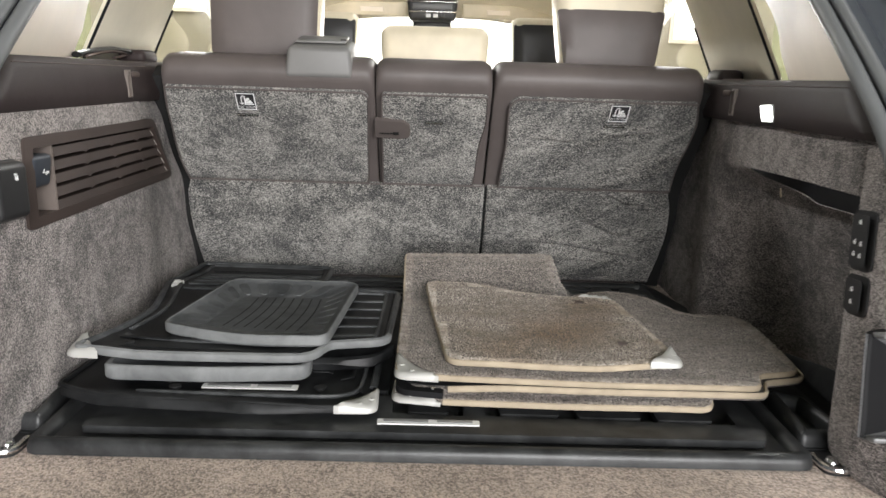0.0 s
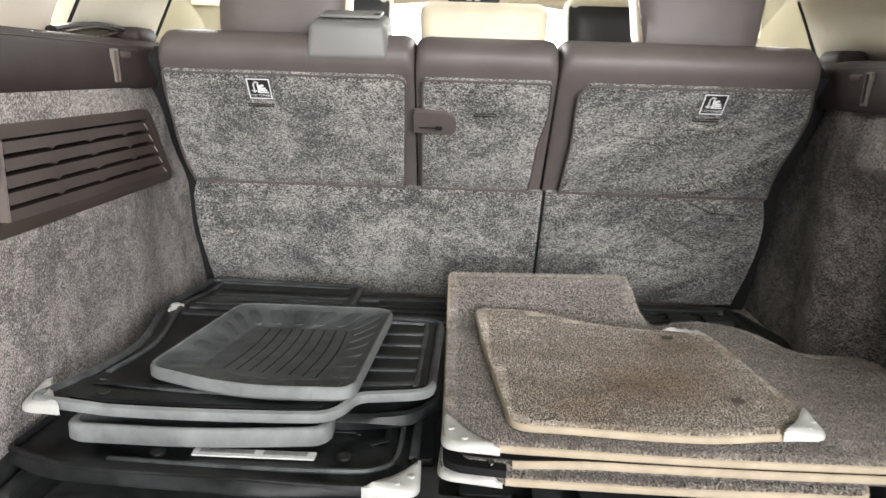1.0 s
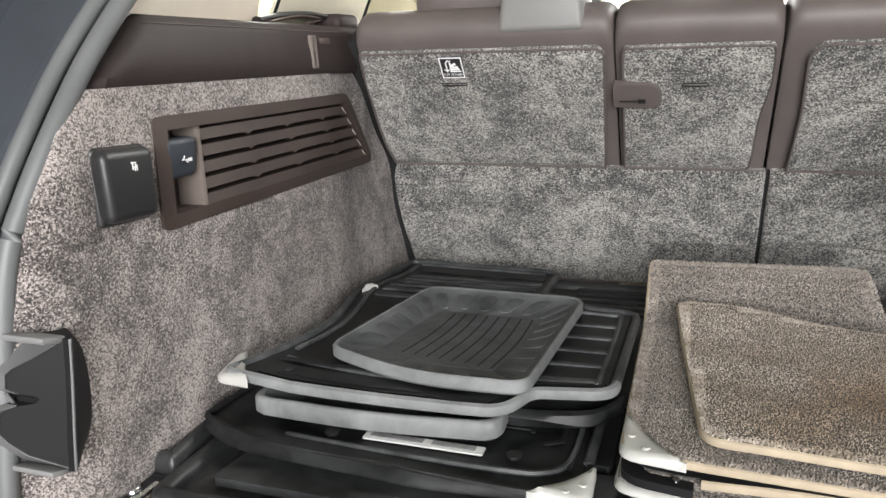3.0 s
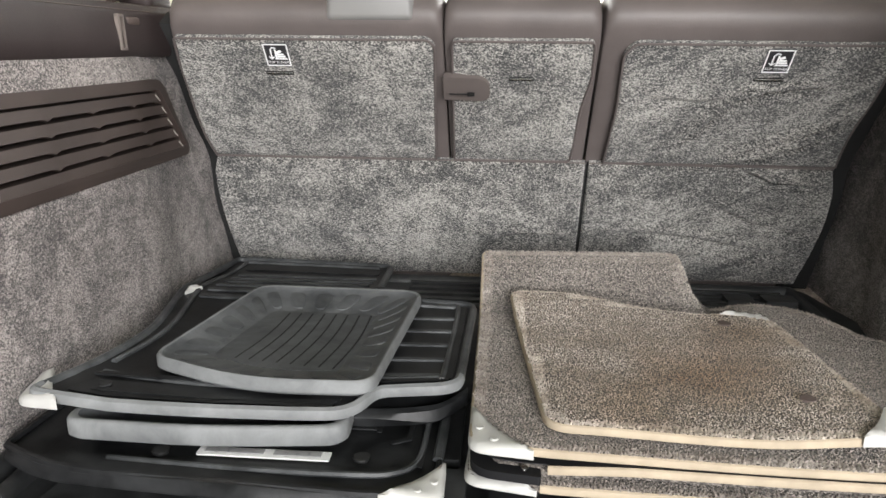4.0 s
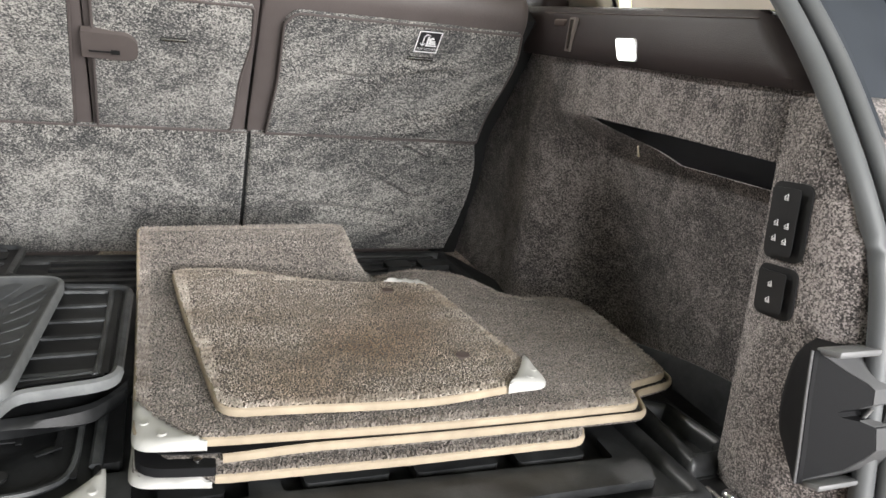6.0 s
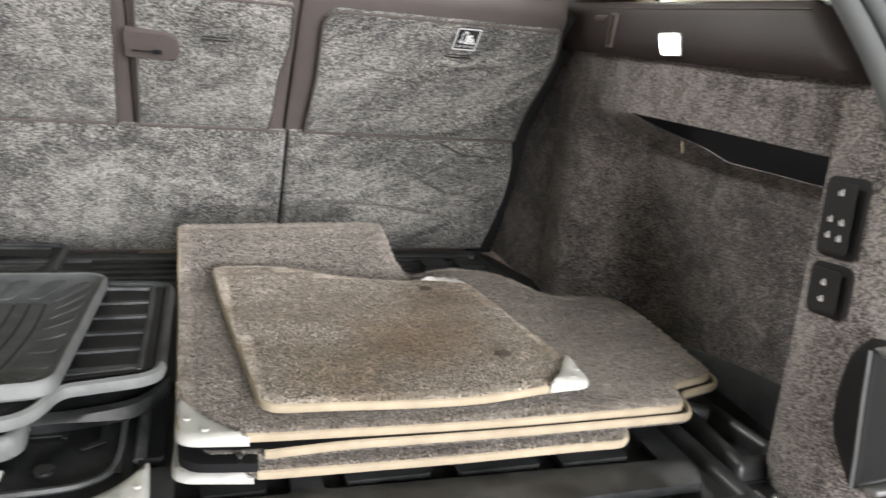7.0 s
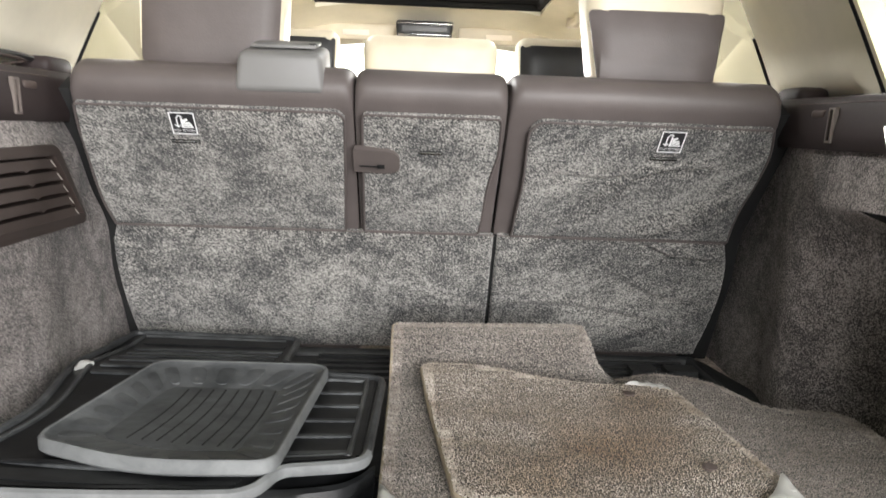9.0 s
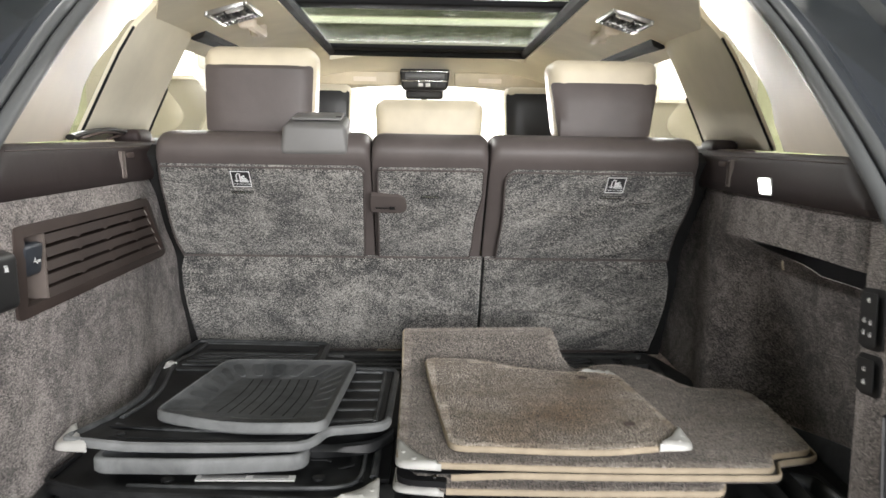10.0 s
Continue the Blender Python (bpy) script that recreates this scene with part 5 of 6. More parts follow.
def badge(parent, x0, x1, y0, y1, z, tilt=0.0):
    """Silver name strip: the raised letters are plain bars."""
    put = lambda x, y, w: (x, y, z + w + tilt * (y - y0))
    b = part("badge", sheet(rounded([(x0, y0), (x1, y0), (x1, y1), (x0, y1)], 0.002), 0.003, edge=0.001, to=put), BADGE, parent, "silver name strip")
    n = 10
    for k in range(n):
        if k == 5:
            continue
        x = lerp(x0 + 0.010, x1 - 0.010, (k + 0.5) / n)
        part("badge_bar", sheet(bar2d((x - 0.003, (y0 + y1) / 2), (x + 0.002, (y0 + y1) / 2), (y1 - y0) * 0.55), 0.0008, to=lambda a, c, w: put(a, c, w + 0.003)), BADGE_INK, b, smooth=0)


badge(liner, -0.069, 0.080, 0.124, 0.139, 0.029)

# ---- the stack of rubber floor mats ----


def ribbed(parent, ribs, z, ht, material=None, wd=0.006, fun=None):
    for x0, y0, x1, y1 in ribs:
        q = rounded(bar2d((x0, y0), (x1, y1), wd), wd * 0.3, 2)
        part("rib", sheet(q, ht, edge=ht * 0.6, to=lambda x, y, w: (x, y, z + w + (fun(x, y) if fun else 0))), material or RUBBER, parent)


def mat_hole(parent, x, y, z, r=0.009):
    part("fixing_hole", cylinder((x, y, z - 0.002), (x, y, z + 0.0022), r, seg=18), GAP, parent)
    part("hole_rim", tube([(x + r * math.cos(a), y + r * math.sin(a), z + 0.0008) for a in np.linspace(0, 6.2832, 19)[:-1]], 0.0011, 6, closed=True), RUBBER, parent)


def corner_cap(parent, c, a, b, z, thick=0.012, fun=None, label="silver plastic corner"):
    """Cap over a mat's corner c, reaching to a along one edge and b along the other."""
    c, a, b = Vector(c), Vector(a), Vector(b)
    hollow = (a + b) / 2 * 0.86 + c * 0.14
    k = [tuple(c), tuple(b)] + [tuple(b * (1 - t) ** 2 + hollow * 2 * t * (1 - t) + a * t * t) for t in (0.2, 0.4, 0.6, 0.8)] + [tuple(a)]
    area = sum(k[i - 1][0] * k[i][1] - k[i][0] * k[i - 1][1] for i in range(len(k)))
    k = k if area > 0 else k[::-1]
    at = k.index(tuple(c))
    out = rounded(k, [0.022 if i == at else 0.002 for i in range(len(k))])
    span = (a - b).length

    def swell(x, y):
        """A wedge that falls to the corner, with a shallow dish."""
        g = ((Vector((x, y)) - c).length) / span
        return thick * (0.50 * smooth01(g * 1.5) - 0.42) - 0.0012 * math.exp(-((g - 0.42) / 0.07) ** 2)
    cap = part("corner_cap", sheet(out, thick, step=0.006, edge=0.005, to=lambda x, y, w: (x, y, z + w + (fun(x, y) if fun else 0) + (swell(x, y) if w > thick * 0.5 else 0))), SILVER, parent, label, smooth=60)
    for t in (0.30, 0.72):
        m = c * 0.42 + (a * t + b * (1 - t)) * 0.58
        h = fun(m.x, m.y) if fun else 0
        part("rivet", cylinder((m.x, m.y, z + h + thick * 0.9 - 0.004), (m.x, m.y, z + h + thick * 0.86), 0.006, 0.0045, seg=12, bevel=0.0008), SILVER, cap)
    return cap


# lowest: a front mat whose left end curls up off the liner
low = thing("rubber_mat", (-0.30, 0.3, 0.03), "black rubber car mat with silver corner, lowest in the stack", "floor mat", "rubber mats")
low_out = rounded([(-0.560, 0.204), (-0.500, 0.172), (-0.440, 0.160), (-0.142, 0.157), (-0.080, 0.163), (-0.079, 0.52), (-0.54, 0.54)], [0.006, 0.05, 0.05, 0.05, 0.025, 0.02, 0.03])


def low_h(x, y):
    return 0.030 + 0.006 * smooth01((-0.46 - x) / 0.10) + 0.007 * smooth01((0.21 - y) / 0.05) * smooth01((-0.14 - x) / 0.2)


part("mat_body", sheet(low_out, 0.008, step=0.025, fun=low_h, edge=0.003), RUBBER, low)
part("mat_lip", tube([(x, y, low_h(x, y) + 0.008) for x, y in low_out], 0.0045, 6, closed=True), RUBBER, low)
skirt = [(-0.556, 0.203), (-0.500, 0.174), (-0.440, 0.161), (-0.30, 0.156), (-0.132, 0.157)]
def lip_section(k, p):
    """The lip hangs less towards the silver corner."""
    z, hang = low_h(p.x, p.y), smooth01((-0.128 - p.x) / 0.14)
    out = (0.006 + 0.002 * math.sin(k * 0.4)) * hang
    return [(p.x, p.y + 0.004, z + 0.010), (p.x, p.y - 0.003, z + 0.009), (p.x, p.y - 0.004 - out, z + 0.004 - 0.005 * hang), (p.x, p.y - 0.004 - out, z + 0.001 - 0.005 * hang), (p.x, p.y + 0.002, z + 0.002)]


part("front_lip", loft([lip_section(k, p) for k, p in enumerate(smooth_path([(x, y, 0) for x, y in skirt], 6))]), RUBBER, low, "scuffed drooping front lip")
part("plate_recess", sheet(rounded([(-0.435, 0.212), (-0.135, 0.206), (-0.120, 0.220), (-0.122, 0.27), (-0.435, 0.27)], 0.014), 0.003, edge=0.002, step=0.03, fun=lambda x, y: low_h(x, y) + 0.007), RUBBER, low)
ribbed(low, [(-0.155, 0.28, -0.155, 0.36), (-0.135, 0.255, -0.118, 0.265), (-0.118, 0.27, -0.118, 0.42), (-0.10, 0.21, -0.10, 0.44), (-0.20, 0.285, -0.16, 0.285)], 0.041, 0.004)
badge(low, -0.347, -0.199, 0.211, 0.228, low_h(-0.27, 0.23) + 0.010)
mat_hole(low, -0.388, 0.215, low_h(-0.388, 0.223) + 0.0105)
mat_hole(low, -0.165, 0.222, low_h(-0.16, 0.228) + 0.0105)
corner_cap(low, (-0.070, 0.152), (-0.072, 0.216), (-0.136, 0.150), 0.031, 0.0165)
part("rim_bead", tube(smooth_path([(-0.44, 0.196, low_h(-0.44, 0.196) + 0.009), (-0.30, 0.186, low_h(-0.30, 0.186) + 0.009), (-0.17, 0.186, 0.042), (-0.125, 0.194, 0.0415), (-0.103, 0.222, 0.041), (-0.100, 0.30, 0.041), (-0.101, 0.44, 0.041)], 5), 0.0035, 6), LIP_RUBBER, low)
part("rim_band", tube([(-0.082, 0.225, 0.041), (-0.081, 0.33, 0.041), (-0.083, 0.48, 0.041)], 0.006, 6, squash=0.6), LIP_RUBBER, low)

# second: a mat whose folded right flap shows under the upper one
sec = thing("rubber_mat", (-0.25, 0.45, 0.045), "black rubber car mat with a sagging flap, second in the stack", "floor mat", "rubber mats")
part("mat_body", sheet(rounded([(-0.50, 0.30), (-0.20, 0.285), (-0.10, 0.300), (-0.045, 0.350), (-0.050, 0.60), (-0.50, 0.70)], 0.03), 0.007, step=0.03, edge=0.003, fun=lambda x, y: 0.056 - 0.012 * smooth01((x + 0.2) / 0.15) * smooth01((0.40 - y) / 0.1)), RUBBER, sec)
part("flap_lip", loft([[(x, y - 0.002, z), (x, y - 0.007, z + 0.008 + 0.005 * math.sin(k * 0.5)), (x, y - 0.004, z + 0.017), (x, y + 0.004, z + 0.020)] for k, (x, y, z) in enumerate(smooth_path([(-0.215, 0.283, 0.046), (-0.16, 0.290, 0.043), (-0.10, 0.302, 0.044), (-0.075, 0.318, 0.047), (-0.056, 0.340, 0.052)], 4))]), RUBBER, sec, "scuffed hanging flap")


def tray(name_label, outline, z0, ht, rim, floor_in, group, ribs=(), scallop=0.0, material=None):
    t = thing("rubber_tray_mat", (sum(p[0] for p in outline) / len(outline), sum(p[1] for p in outline) / len(outline), z0), name_label, "floor mat", group)
    cx, cy = t.location.x, t.location.y
    lx = max(p[0] for p in outline) - min(p[0] for p in outline)

    def inset(pts, d, z, wave=0.0):
        out = []
        for i, (x, y) in enumerate(pts):
            g = Vector((cx - x, cy - y))
            kx = 1 - 2 * d / lx
            wv = wave * math.sin(i * 6.2832 / 4)
            out.append((cx + (x - cx) * (kx + wv), cy + (y - cy) * (kx + wv), z))
        return out
    dense = []
    for i in range(len(outline)):
        a, b = outline[i], outline[(i + 1) % len(outline)]
        n = max(1, int(math.hypot(b[0] - a[0], b[1] - a[1]) / 0.012))
        dense += [(lerp(a[0], b[0], k / n), lerp(a[1], b[1], k / n)) for k in range(n)]
    rows = [inset(dense, 0.004, z0), inset(dense, 0.0, z0 + 0.004), inset(dense, 0.0, z0 + ht - 0.004), inset(dense, 0.002, z0 + ht - 0.001), inset(dense, rim * 0.5, z0 + ht), inset(dense, rim, z0 + ht - 0.001)]
    part("rim", loft(rows, cap=False), RIM_RUBBER, t, "pale worn grey rim")
    wall = [inset(dense, rim, z0 + ht - 0.001), inset(dense, rim + 0.004, z0 + ht - 0.004), inset(dense, lerp(rim, floor_in, 0.5), z0 + 0.5 * ht, scallop), inset(dense, floor_in * 0.93, z0 + 0.22 * ht, scallop * 0.6), inset(dense, floor_in, z0 + 0.18 * ht)]
    part("inner_wall", loft(wall, cap=False), material or WALL_RUBBER, t, "sloping grey inner wall")
    part("tray_floor", sheet([(x, y) for x, y, _ in inset(dense, floor_in - 0.001, 0)], 0.003, to=lambda x, y, w: (x, y, z0 + 0.18 * ht - 0.002 + w)), DIMPLE_RUBBER, t)
    part("tray_base", sheet([(x, y) for x, y, _ in inset(dense, 0.005, 0)], 0.002, to=lambda x, y, w: (x, y, z0 + w)), GREY_RUBBER, t)
    for x0, y0, x1, y1 in ribs:
        line = [(lerp(x0, x1, k / 6), lerp(y0, y1, k / 6), 0) for k in range(7)]
        bow = lambda k: 0.006 * math.sin(k * 3.1416 / 6)
        part("groove", tube([(x + bow(k), y, z0 + 0.18 * ht + 0.0008) for k, (x, y, _) in enumerate(line)], 0.0016, 6, squash=0.4), GAP, t)
    if scallop:
        top, foot = inset(dense, rim + 0.006, z0 + ht - 0.004), inset(dense, floor_in - 0.006, z0 + 0.26 * ht)
        k = 0
        while k + 3 < len(dense):
            q = [Vector(top[k]), Vector(top[k + 3]), Vector(foot[k + 3]), Vector(foot[k])]
            mid = sum(q, Vector()) / 4
            up = (q[1] - q[0]).cross(q[3] - q[0]).normalized()
            up = up if up.z > 0 else -up
            ring = []
            for j in range(12):
                u, v = (0.5 + 0.43 * math.copysign(abs(f(j * 0.5236)) ** 0.6, f(j * 0.5236)) for f in (math.cos, math.sin))
                ring.append((q[0] * (1 - u) + q[1] * u) * (1 - v) + (q[3] * (1 - u) + q[2] * u) * v)
            bm = loft([[mid + (c - mid) * f + up * h for c in ring] for f, h in ((1.0, -0.002), (0.95, 0.0001), (0.78, 0.0005), (0.45, 0.0008))])
            part("dimple", bm, DIMPLE_RUBBER, t)
            k += 4
    return t


# third: an upturned grey tray mat, only its front wall shows
tray("grey rubber tray mat with a tall front wall", rounded([(-0.502, 0.216), (-0.34, 0.212), (-0.182, 0.230), (-0.200, 0.50), (-0.49, 0.50)], [0.02, 0.06, 0.024, 0.03, 0.03]), 0.0480, 0.0250, 0.010, 0.05, "rubber mats")

# fourth: the wide front mat with a stepped right side
big = thing("rubber_mat", (-0.32, 0.52, 0.08), "large black rubber mat with stepped side and silver corner", "floor mat", "rubber mats")
big_out = rounded([(-0.552, 0.240), (-0.40, 0.231), (-0.28, 0.232), (-0.182, 0.247), (-0.160, 0.300), (-0.066, 0.306), (-0.060, 0.604), (-0.152, 0.612), (-0.168, 0.66), (-0.222, 0.672), (-0.230, 0.870), (-0.540, 0.888), (-0.540, 0.64), (-0.500, 0.44), (-0.520, 0.32)],
                  [0.02, 0.06, 0.06, 0.03, 0.02, 0.03, 0.025, 0.02, 0.02, 0.02, 0.02, 0.02, 0.06, 0.08, 0.05])


def big_h(x, y):
    return 0.0795 - 0.022 * smooth01((y - 0.62) / 0.2) + 0.006 * smooth01((-0.46 - x) / 0.08) * smooth01((0.7 - y) / 0.3) - 0.004 * smooth01((0.30 - y) / 0.07) * smooth01((x + 0.30) / 0.12) + 0.004 * smooth01((x + 0.14) / 0.06) * smooth01((0.45 - y) / 0.2)


part("mat_body", sheet(big_out, 0.006, step=0.025, fun=big_h, edge=0.002), RUBBER, big)
part("mat_lip", tube([(x, y, big_h(x, y) + 0.005) for x, y in big_out], 0.006, 8, closed=True, squash=1.1), LIP_RUBBER, big)
front = [p for p in big_out if p[1] < 0.345 and -0.548 < p[0] < -0.05 and (p[0] > -0.3 or p[1] < 0.262)]
part("front_edge", tube([(x, y - 0.001, big_h(x, y) + 0.0045) for x, y in front], 0.0066, 8, squash=1.25), RIM_RUBBER, big, "pale grey front edge")
ribbed(big, [(-0.155, 0.335 + 0.05 * k, -0.085, 0.337 + 0.05 * k) for k in range(5)], 0.0055, 0.008, LIP_RUBBER, fun=big_h, wd=0.008)
ribbed(big, [(-0.165, 0.318, -0.082, 0.323), (-0.078, 0.33, -0.074, 0.585), (-0.15, 0.592, -0.085, 0.59), (-0.50, 0.300, -0.19, 0.288), (-0.485, 0.262, -0.34, 0.255), (-0.34, 0.255, -0.205, 0.262)], 0.0062, 0.006, fun=big_h, wd=0.008)
ribbed(big, [(-0.49, 0.60 + 0.035 * k, -0.25, 0.60 + 0.035 * k) for k in range(6)], 0.0055, 0.008, LIP_RUBBER, fun=big_h, wd=0.014)
for path, r in (([(-0.512, 0.862), (-0.514, 0.66), (-0.484, 0.46), (-0.500, 0.335)], 0.0045), ([(-0.508, 0.864), (-0.40, 0.860), (-0.250, 0.852)], 0.0045),
                ([(-0.150, 0.590), (-0.095, 0.586), (-0.083, 0.572), (-0.086, 0.345), (-0.096, 0.330), (-0.165, 0.324)], 0.004), ([(-0.498, 0.308), (-0.34, 0.286), (-0.19, 0.292)], 0.0035)):
    part("bead", tube([(p.x, p.y, big_h(p.x, p.y) + 0.0065) for p in smooth_path([(x, y, 0) for x, y in path], 6)], r, 7), LIP_RUBBER, big, "worn raised bead")
part("back_band", sheet(rounded([(-0.500, 0.815), (-0.245, 0.805), (-0.245, 0.840), (-0.500, 0.850)], 0.008), 0.006, step=0.04, edge=0.003, fun=lambda x, y: big_h(x, y) + 0.0055), RUBBER, big)
part("front_strip", sheet(rounded([(-0.515, 0.252), (-0.345, 0.244), (-0.205, 0.250), (-0.195, 0.276), (-0.50, 0.288)], 0.008), 0.004, step=0.04, edge=0.002, fun=lambda x, y: big_h(x, y) + 0.0055), RUBBER, big)
mat_hole(big, -0.476, 0.270, big_h(-0.476, 0.270) + 0.0100, 0.007)
corner_cap(big, (-0.566, 0.229), (-0.556, 0.300), (-0.508, 0.224), 0.0790, 0.0165, lambda x, y: 0.05 * (y - 0.224))
corner_cap(big, (-0.527, 0.640), (-0.505, 0.632), (-0.522, 0.600), big_h(-0.52, 0.63) + 0.002, 0.014)

# top: the small tray mat
ribs = [(-0.350 + 0.0185 * k, 0.352 - 0.003 * k, -0.327 + 0.0172 * k, 0.518) for k in range(9)]
tray("scuffed grey rubber tray mat with ribs", rounded([(-0.444, 0.318), (-0.31, 0.262), (-0.160, 0.268), (-0.138, 0.600), (-0.398, 0.604)], [0.025, 0.09, 0.025, 0.03, 0.03]), 0.0895, 0.0195, 0.006, 0.062, "rubber mats", ribs, 0.03)

# ---- the stack of carpet mats ----


def tufts(outline, ht, spacing, size, seed, keep=None):
    """Cut pile: thousands of small leaning cones over the surface."""
    rng = np.random.default_rng(seed)
    a = np.array(outline)
    gx, gy = np.meshgrid(np.arange(a[:, 0].min(), a[:, 0].max(), spacing), np.arange(a[:, 1].min(), a[:, 1].max(), spacing))
    p = np.stack([gx.ravel(), gy.ravel()], 1) + rng.uniform(-0.5, 0.5, (gx.size, 2)) * spacing
    p = np.array([q for q in p if inside(q, outline) and (keep is None or keep(*q))])
    z = np.array([ht(x, y) for x, y in p])
    n = len(p)
    lean = np.array([(noise.noise(Vector((x * 28, y * 28, 1.0))), noise.noise(Vector((x * 28, y * 28, 9.0)))) for x, y in p]) * 0.6
    tip = (lean * 0.6 + rng.normal(0, 0.40, (n, 2))) * size
    high = size * rng.uniform(0.35, 0.95, n)
    turn = rng.uniform(0, 6.28, n)
    co = np.zeros((n, 4, 3))
    for k in range(3):
        co[:, k, 0] = p[:, 0] + 0.66 * size * np.cos(turn + 2.094 * k)
        co[:, k, 1] = p[:, 1] + 0.66 * size * np.sin(turn + 2.094 * k)
        co[:, k, 2] = z - 0.001
    co[:, 3, :2] = p + tip
    co[:, 3, 2] = z + high
    base = np.arange(n)[:, None] * 4
    faces = np.concatenate([base + f for f in ((0, 1, 3), (1, 2, 3), (2, 0, 3))])
    me = bpy.data.meshes.new("tufts")
    me.from_pydata(co.reshape(-1, 3).tolist(), [], faces.tolist())
    return me


def carpet_mat(label, outline, z0, thick, fun, material, step=0.02, tuft=None, keep=None, band=0.42, seed=1, bare=None):
    cx, cy = sum(p[0] for p in outline) / len(outline), sum(p[1] for p in outline) / len(outline)
    t = thing("carpet_mat", (cx, cy, z0), label, "floor mat", "carpet mats")
    ht = lambda x, y: z0 + fun(x, y)
    body = part("mat_body", sheet(outline, thick, step=step, edge=0.004, fun=ht), material, t, smooth=60)
    dense = []
    for (xa, ya), (xb, yb) in zip(outline, outline[1:] + outline[:1]):
        n = max(1, int(math.hypot(xb - xa, yb - ya) / 0.012))
        dense += [(lerp(xa, xb, k / n), lerp(ya, yb, k / n)) for k in range(n)]
    path = [(x, y, ht(x, y) + thick * band) if bare is None or not bare(x, y) else None for x, y in dense]
    if None in path:
        i = path.index(None)
        path = [p for p in path[i:] + path[:i] if p]
        part("binding", tube(path, 0.0030, 8, squash=1.75), BINDING, t, "beige bound edge")
    else:
        part("binding", tube(path, 0.0030, 8, closed=True, squash=1.75), BINDING, t, "beige bound edge")
    if tuft:
        me = tufts(outline, lambda x, y: ht(x, y) + thick - 0.0005, 0.0024, 0.0027, seed, keep)
        me.materials.append(tuft)
        ob = tagged(new("plush_face", me), "dense cut carpet tufts", kind="stuff")
        ob.parent = t
        ob.matrix_parent_inverse = Matrix.Translation(t.location).inverted()
    return t, ht


def flap(x, y):
    """The far tongue of the large mats bends up."""
    return (0.066 + 0.02 * max(0.0, x)) * smooth01((y - lerp(0.590, 0.575, max(0.0, min(1.0, x / 0.28)))) / 0.145) * smooth01((0.312 - x) / 0.05) + 0.003 * math.sin(x * 21) * smooth01((x - 0.3) / 0.1) * smooth01((y - 0.3) / 0.2) + 0.004 * math.exp(-((x - 0.575) / 0.055) ** 2 - ((y - 0.45) / 0.08) ** 2)


def clear(a, b, side=1):
    """True for places that are not under a corner cap with the inner edge a-b."""
    return lambda x, y: side * ((b[0] - a[0]) * (y - a[1]) - (b[1] - a[1]) * (x - a[0])) > -0.0005


BIGMAT = [(-0.046, 0.210), (0.02, 0.198), (0.27, 0.188), (0.512, 0.188), (0.530, 0.238), (0.604, 0.256), (0.618, 0.395), (0.616, 0.532), (0.511, 0.550), (0.470, 0.664), (0.370, 0.686), (0.282, 0.640), (0.266, 0.724), (-0.050, 0.724)]
BIGR = [0.02, 0.05, 0.1, 0.016, 0.012, 0.022, 0.1, 0.045, 0.035, 0.045, 0.05, 0.03, 0.015, 0.012]
m1, h1 = carpet_mat("grey-brown carpet mat with beige edge, lowest in the pile", rounded([(-0.050, 0.200), (0.02, 0.184), (0.43, 0.170), (0.446, 0.20), (0.46, 0.56), (-0.04, 0.60)], [0.02, 0.05, 0.02, 0.02, 0.03, 0.03]), 0.0340, 0.010, lambda x, y: 0.003 * smooth01((x - 0.2) / 0.2), PILE_GREY, bare=lambda x, y: x < 0.020 and y < 0.30, tuft=TUFT_GREY, keep=lambda x, y: y < 0.24 and clear((-0.05, 0.264), (0.024, 0.178))(x, y), seed=3)
corner_cap(m1, (-0.054, 0.192), (-0.050, 0.262), (0.024, 0.178), 0.0330, 0.0110)
# the middle one lies face down: black backing above, pile below


def mid_h(x, y):
    return flap(x, y) * 0.93 + 0.007 * smooth01((x + 0.02) / 0.16)


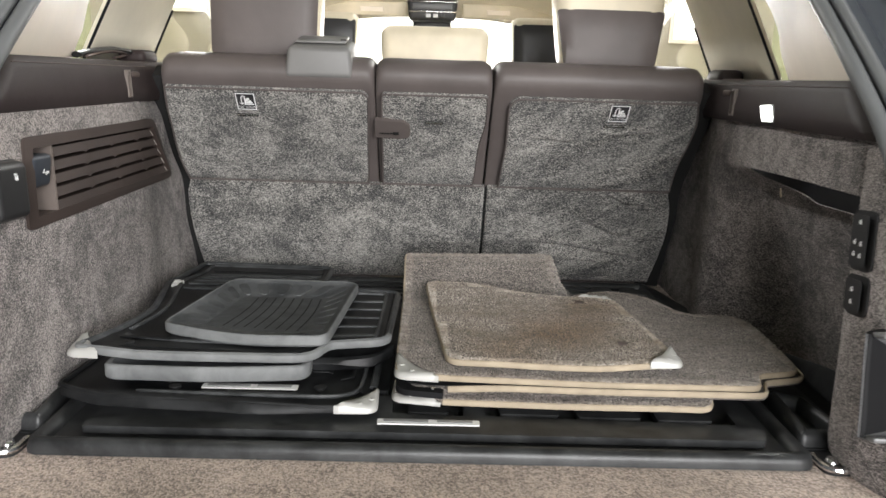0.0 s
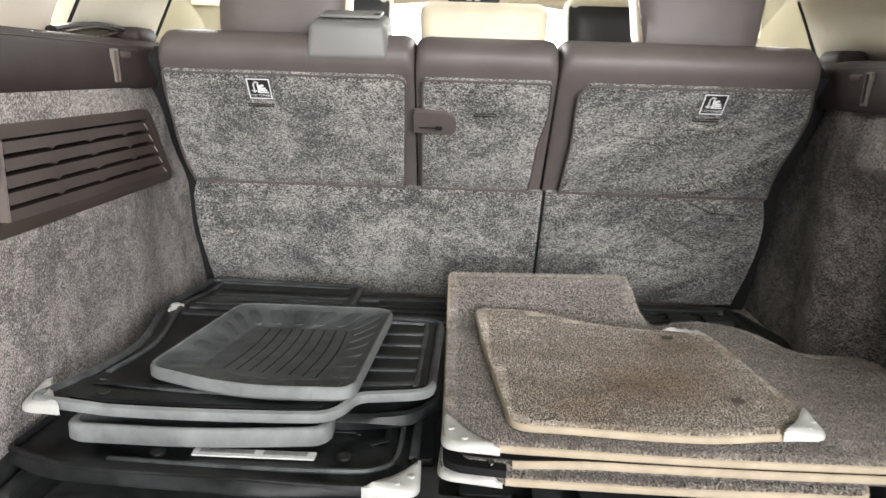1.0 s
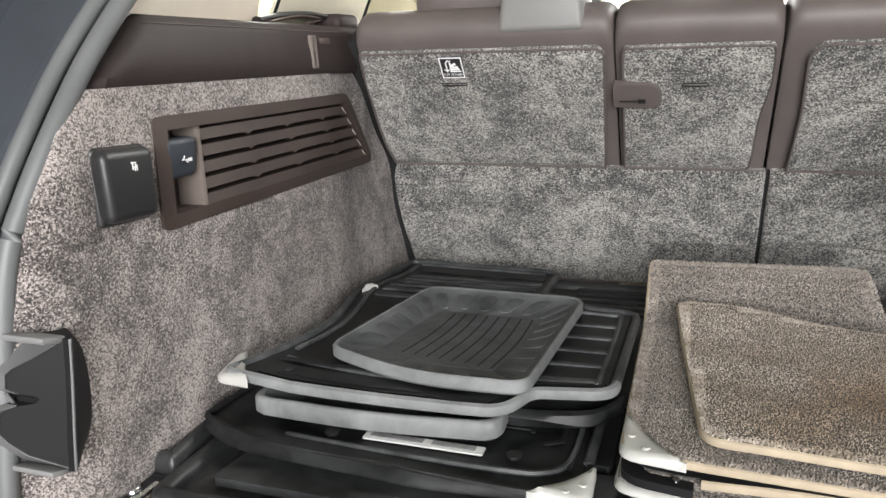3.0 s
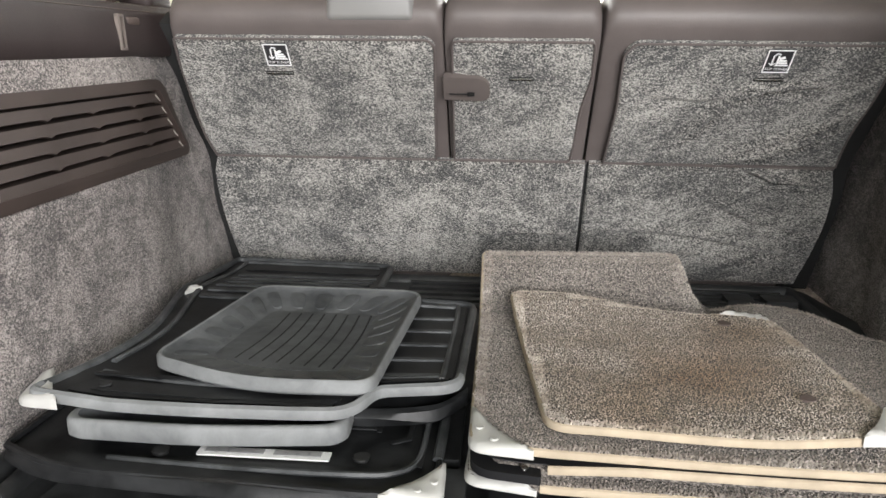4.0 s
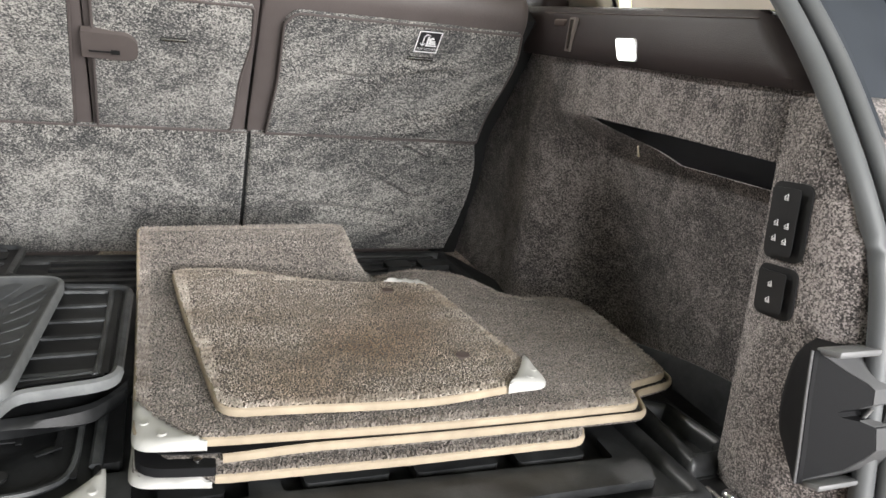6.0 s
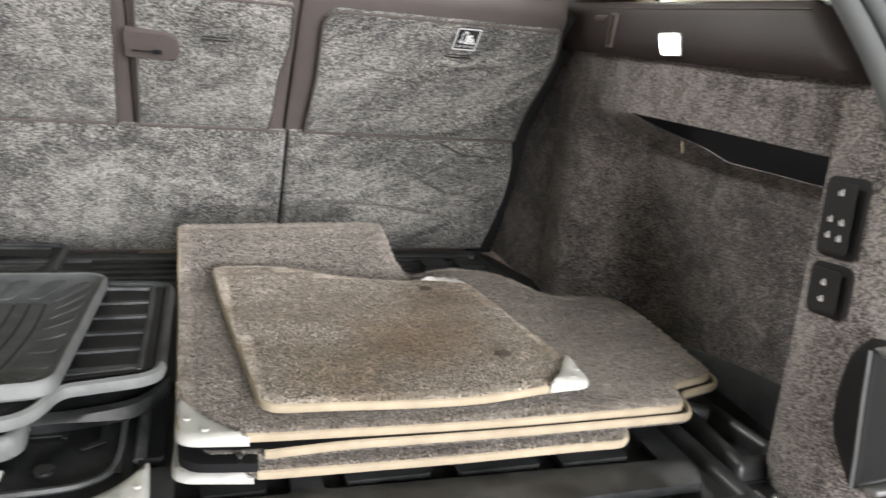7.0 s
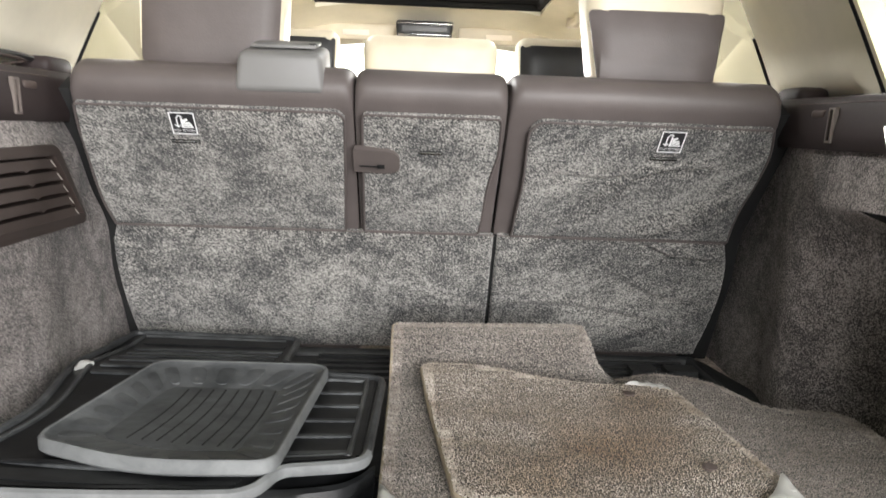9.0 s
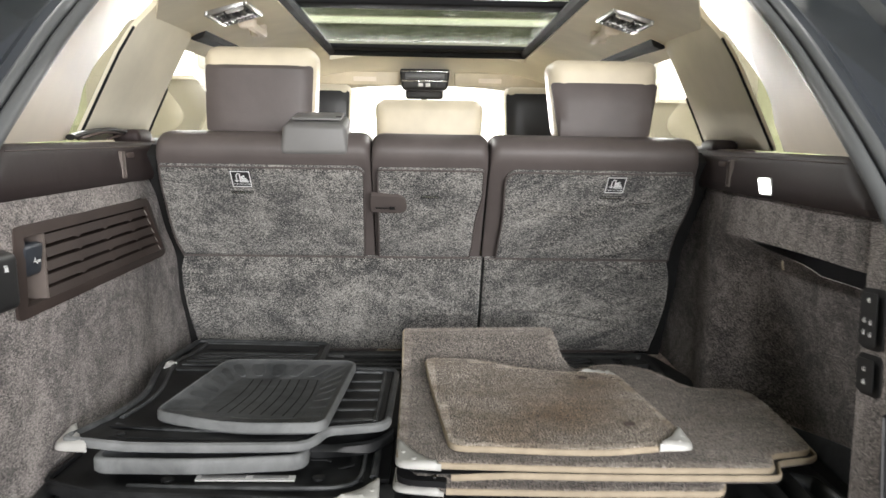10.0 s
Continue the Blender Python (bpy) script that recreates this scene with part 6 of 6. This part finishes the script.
MIDMAT = rounded([(x + 0.008, y - 0.008) for x, y in BIGMAT], BIGR)
m2, h2 = carpet_mat("upturned carpet mat with black backing, middle of the pile", MIDMAT, 0.0475, 0.010, mid_h, PILE_GREY, band=0.75, bare=lambda x, y: y > 0.40 or x < 0.024)
part("backing", sheet([(lerp(x, 0.28, 0.02), lerp(y, 0.45, 0.02)) for x, y in MIDMAT], 0.001, step=0.03, fun=lambda x, y: h2(x, y) + 0.0102), BLACK, m2, "black rubber backing")
part("corner_rivet", cylinder((0.010, 0.188, 0.058), (0.010, 0.188, 0.0608), 0.004), CHROME, m2)
part("corner_cap", sheet(rounded([(-0.048, 0.188), (0.027, 0.177), (0.027, 0.220), (-0.045, 0.27)], [0.03, 0.004, 0.004, 0.01]), 0.0125, edge=0.003, to=lambda x, y, w: (x, y, 0.0466 + w)), LATCH_BLACK, m2, "scuffed black plastic corner")


def third_h(x, y):
    return flap(x, y) - 0.002 * smooth01(x / 0.3)


m3, h3 = carpet_mat("large grey-brown carpet mat with beige edge and silver corner", rounded(BIGMAT, BIGR), 0.0670, 0.011, third_h, PILE_GREY, tuft=TUFT_GREY, seed=5, bare=lambda x, y: y > 0.30 and x > -0.042, keep=lambda x, y: not (0.06 < x < 0.33 and 0.26 < y < 0.54) and clear((-0.048, 0.286), (0.022, 0.189))(x, y))
corner_cap(m3, (-0.050, 0.199), (-0.048, 0.284), (0.020, 0.190), 0.0675, 0.0145)


def top_h(x, y):
    return 0.014 * smooth01((y - 0.48) / 0.14) * smooth01((0.34 - x) / 0.25) + 0.006 * smooth01((x - 0.25) / 0.12) - 0.002 + 0.003 * wobble(x, y, 5)


TOPMAT = [(0.034, 0.224), (0.20, 0.209), (0.400, 0.217), (0.370, 0.548), (0.350, 0.576), (0.25, 0.572), (0.16, 0.585), (0.09, 0.616), (-0.004, 0.622)]
m4, h4 = carpet_mat("brown stained plush carpet mat with beige edge on the pile", rounded(TOPMAT, [0.025, 0.1, 0.025, 0.03, 0.02, 0.04, 0.05, 0.04, 0.025]), 0.0835, 0.012, top_h, PILE, tuft=TUFT, seed=7, bare=lambda x, y: (x > 0.25 and y > 0.24) or (y > 0.56 and x > 0.02), keep=lambda x, y: clear((0.344, 0.208), (0.396, 0.278))(x, y) and clear((0.372, 0.541), (0.300, 0.574))(x, y))
corner_cap(m4, (0.404, 0.211), (0.396, 0.276), (0.346, 0.209), 0.0845, 0.0155, lambda x, y: top_h(x, y) + 0.002)
corner_cap(m4, (0.360, 0.580), (0.302, 0.575), (0.370, 0.543), 0.0855, 0.015, lambda x, y: top_h(x, y))
for x, y in ((0.325, 0.297), (0.298, 0.533)):
    part("fixing_hole", cylinder((x, y, h4(x, y) + 0.010), (x, y, h4(x, y) + 0.0142), 0.009, seg=14), BROWN_SHADE, m4)
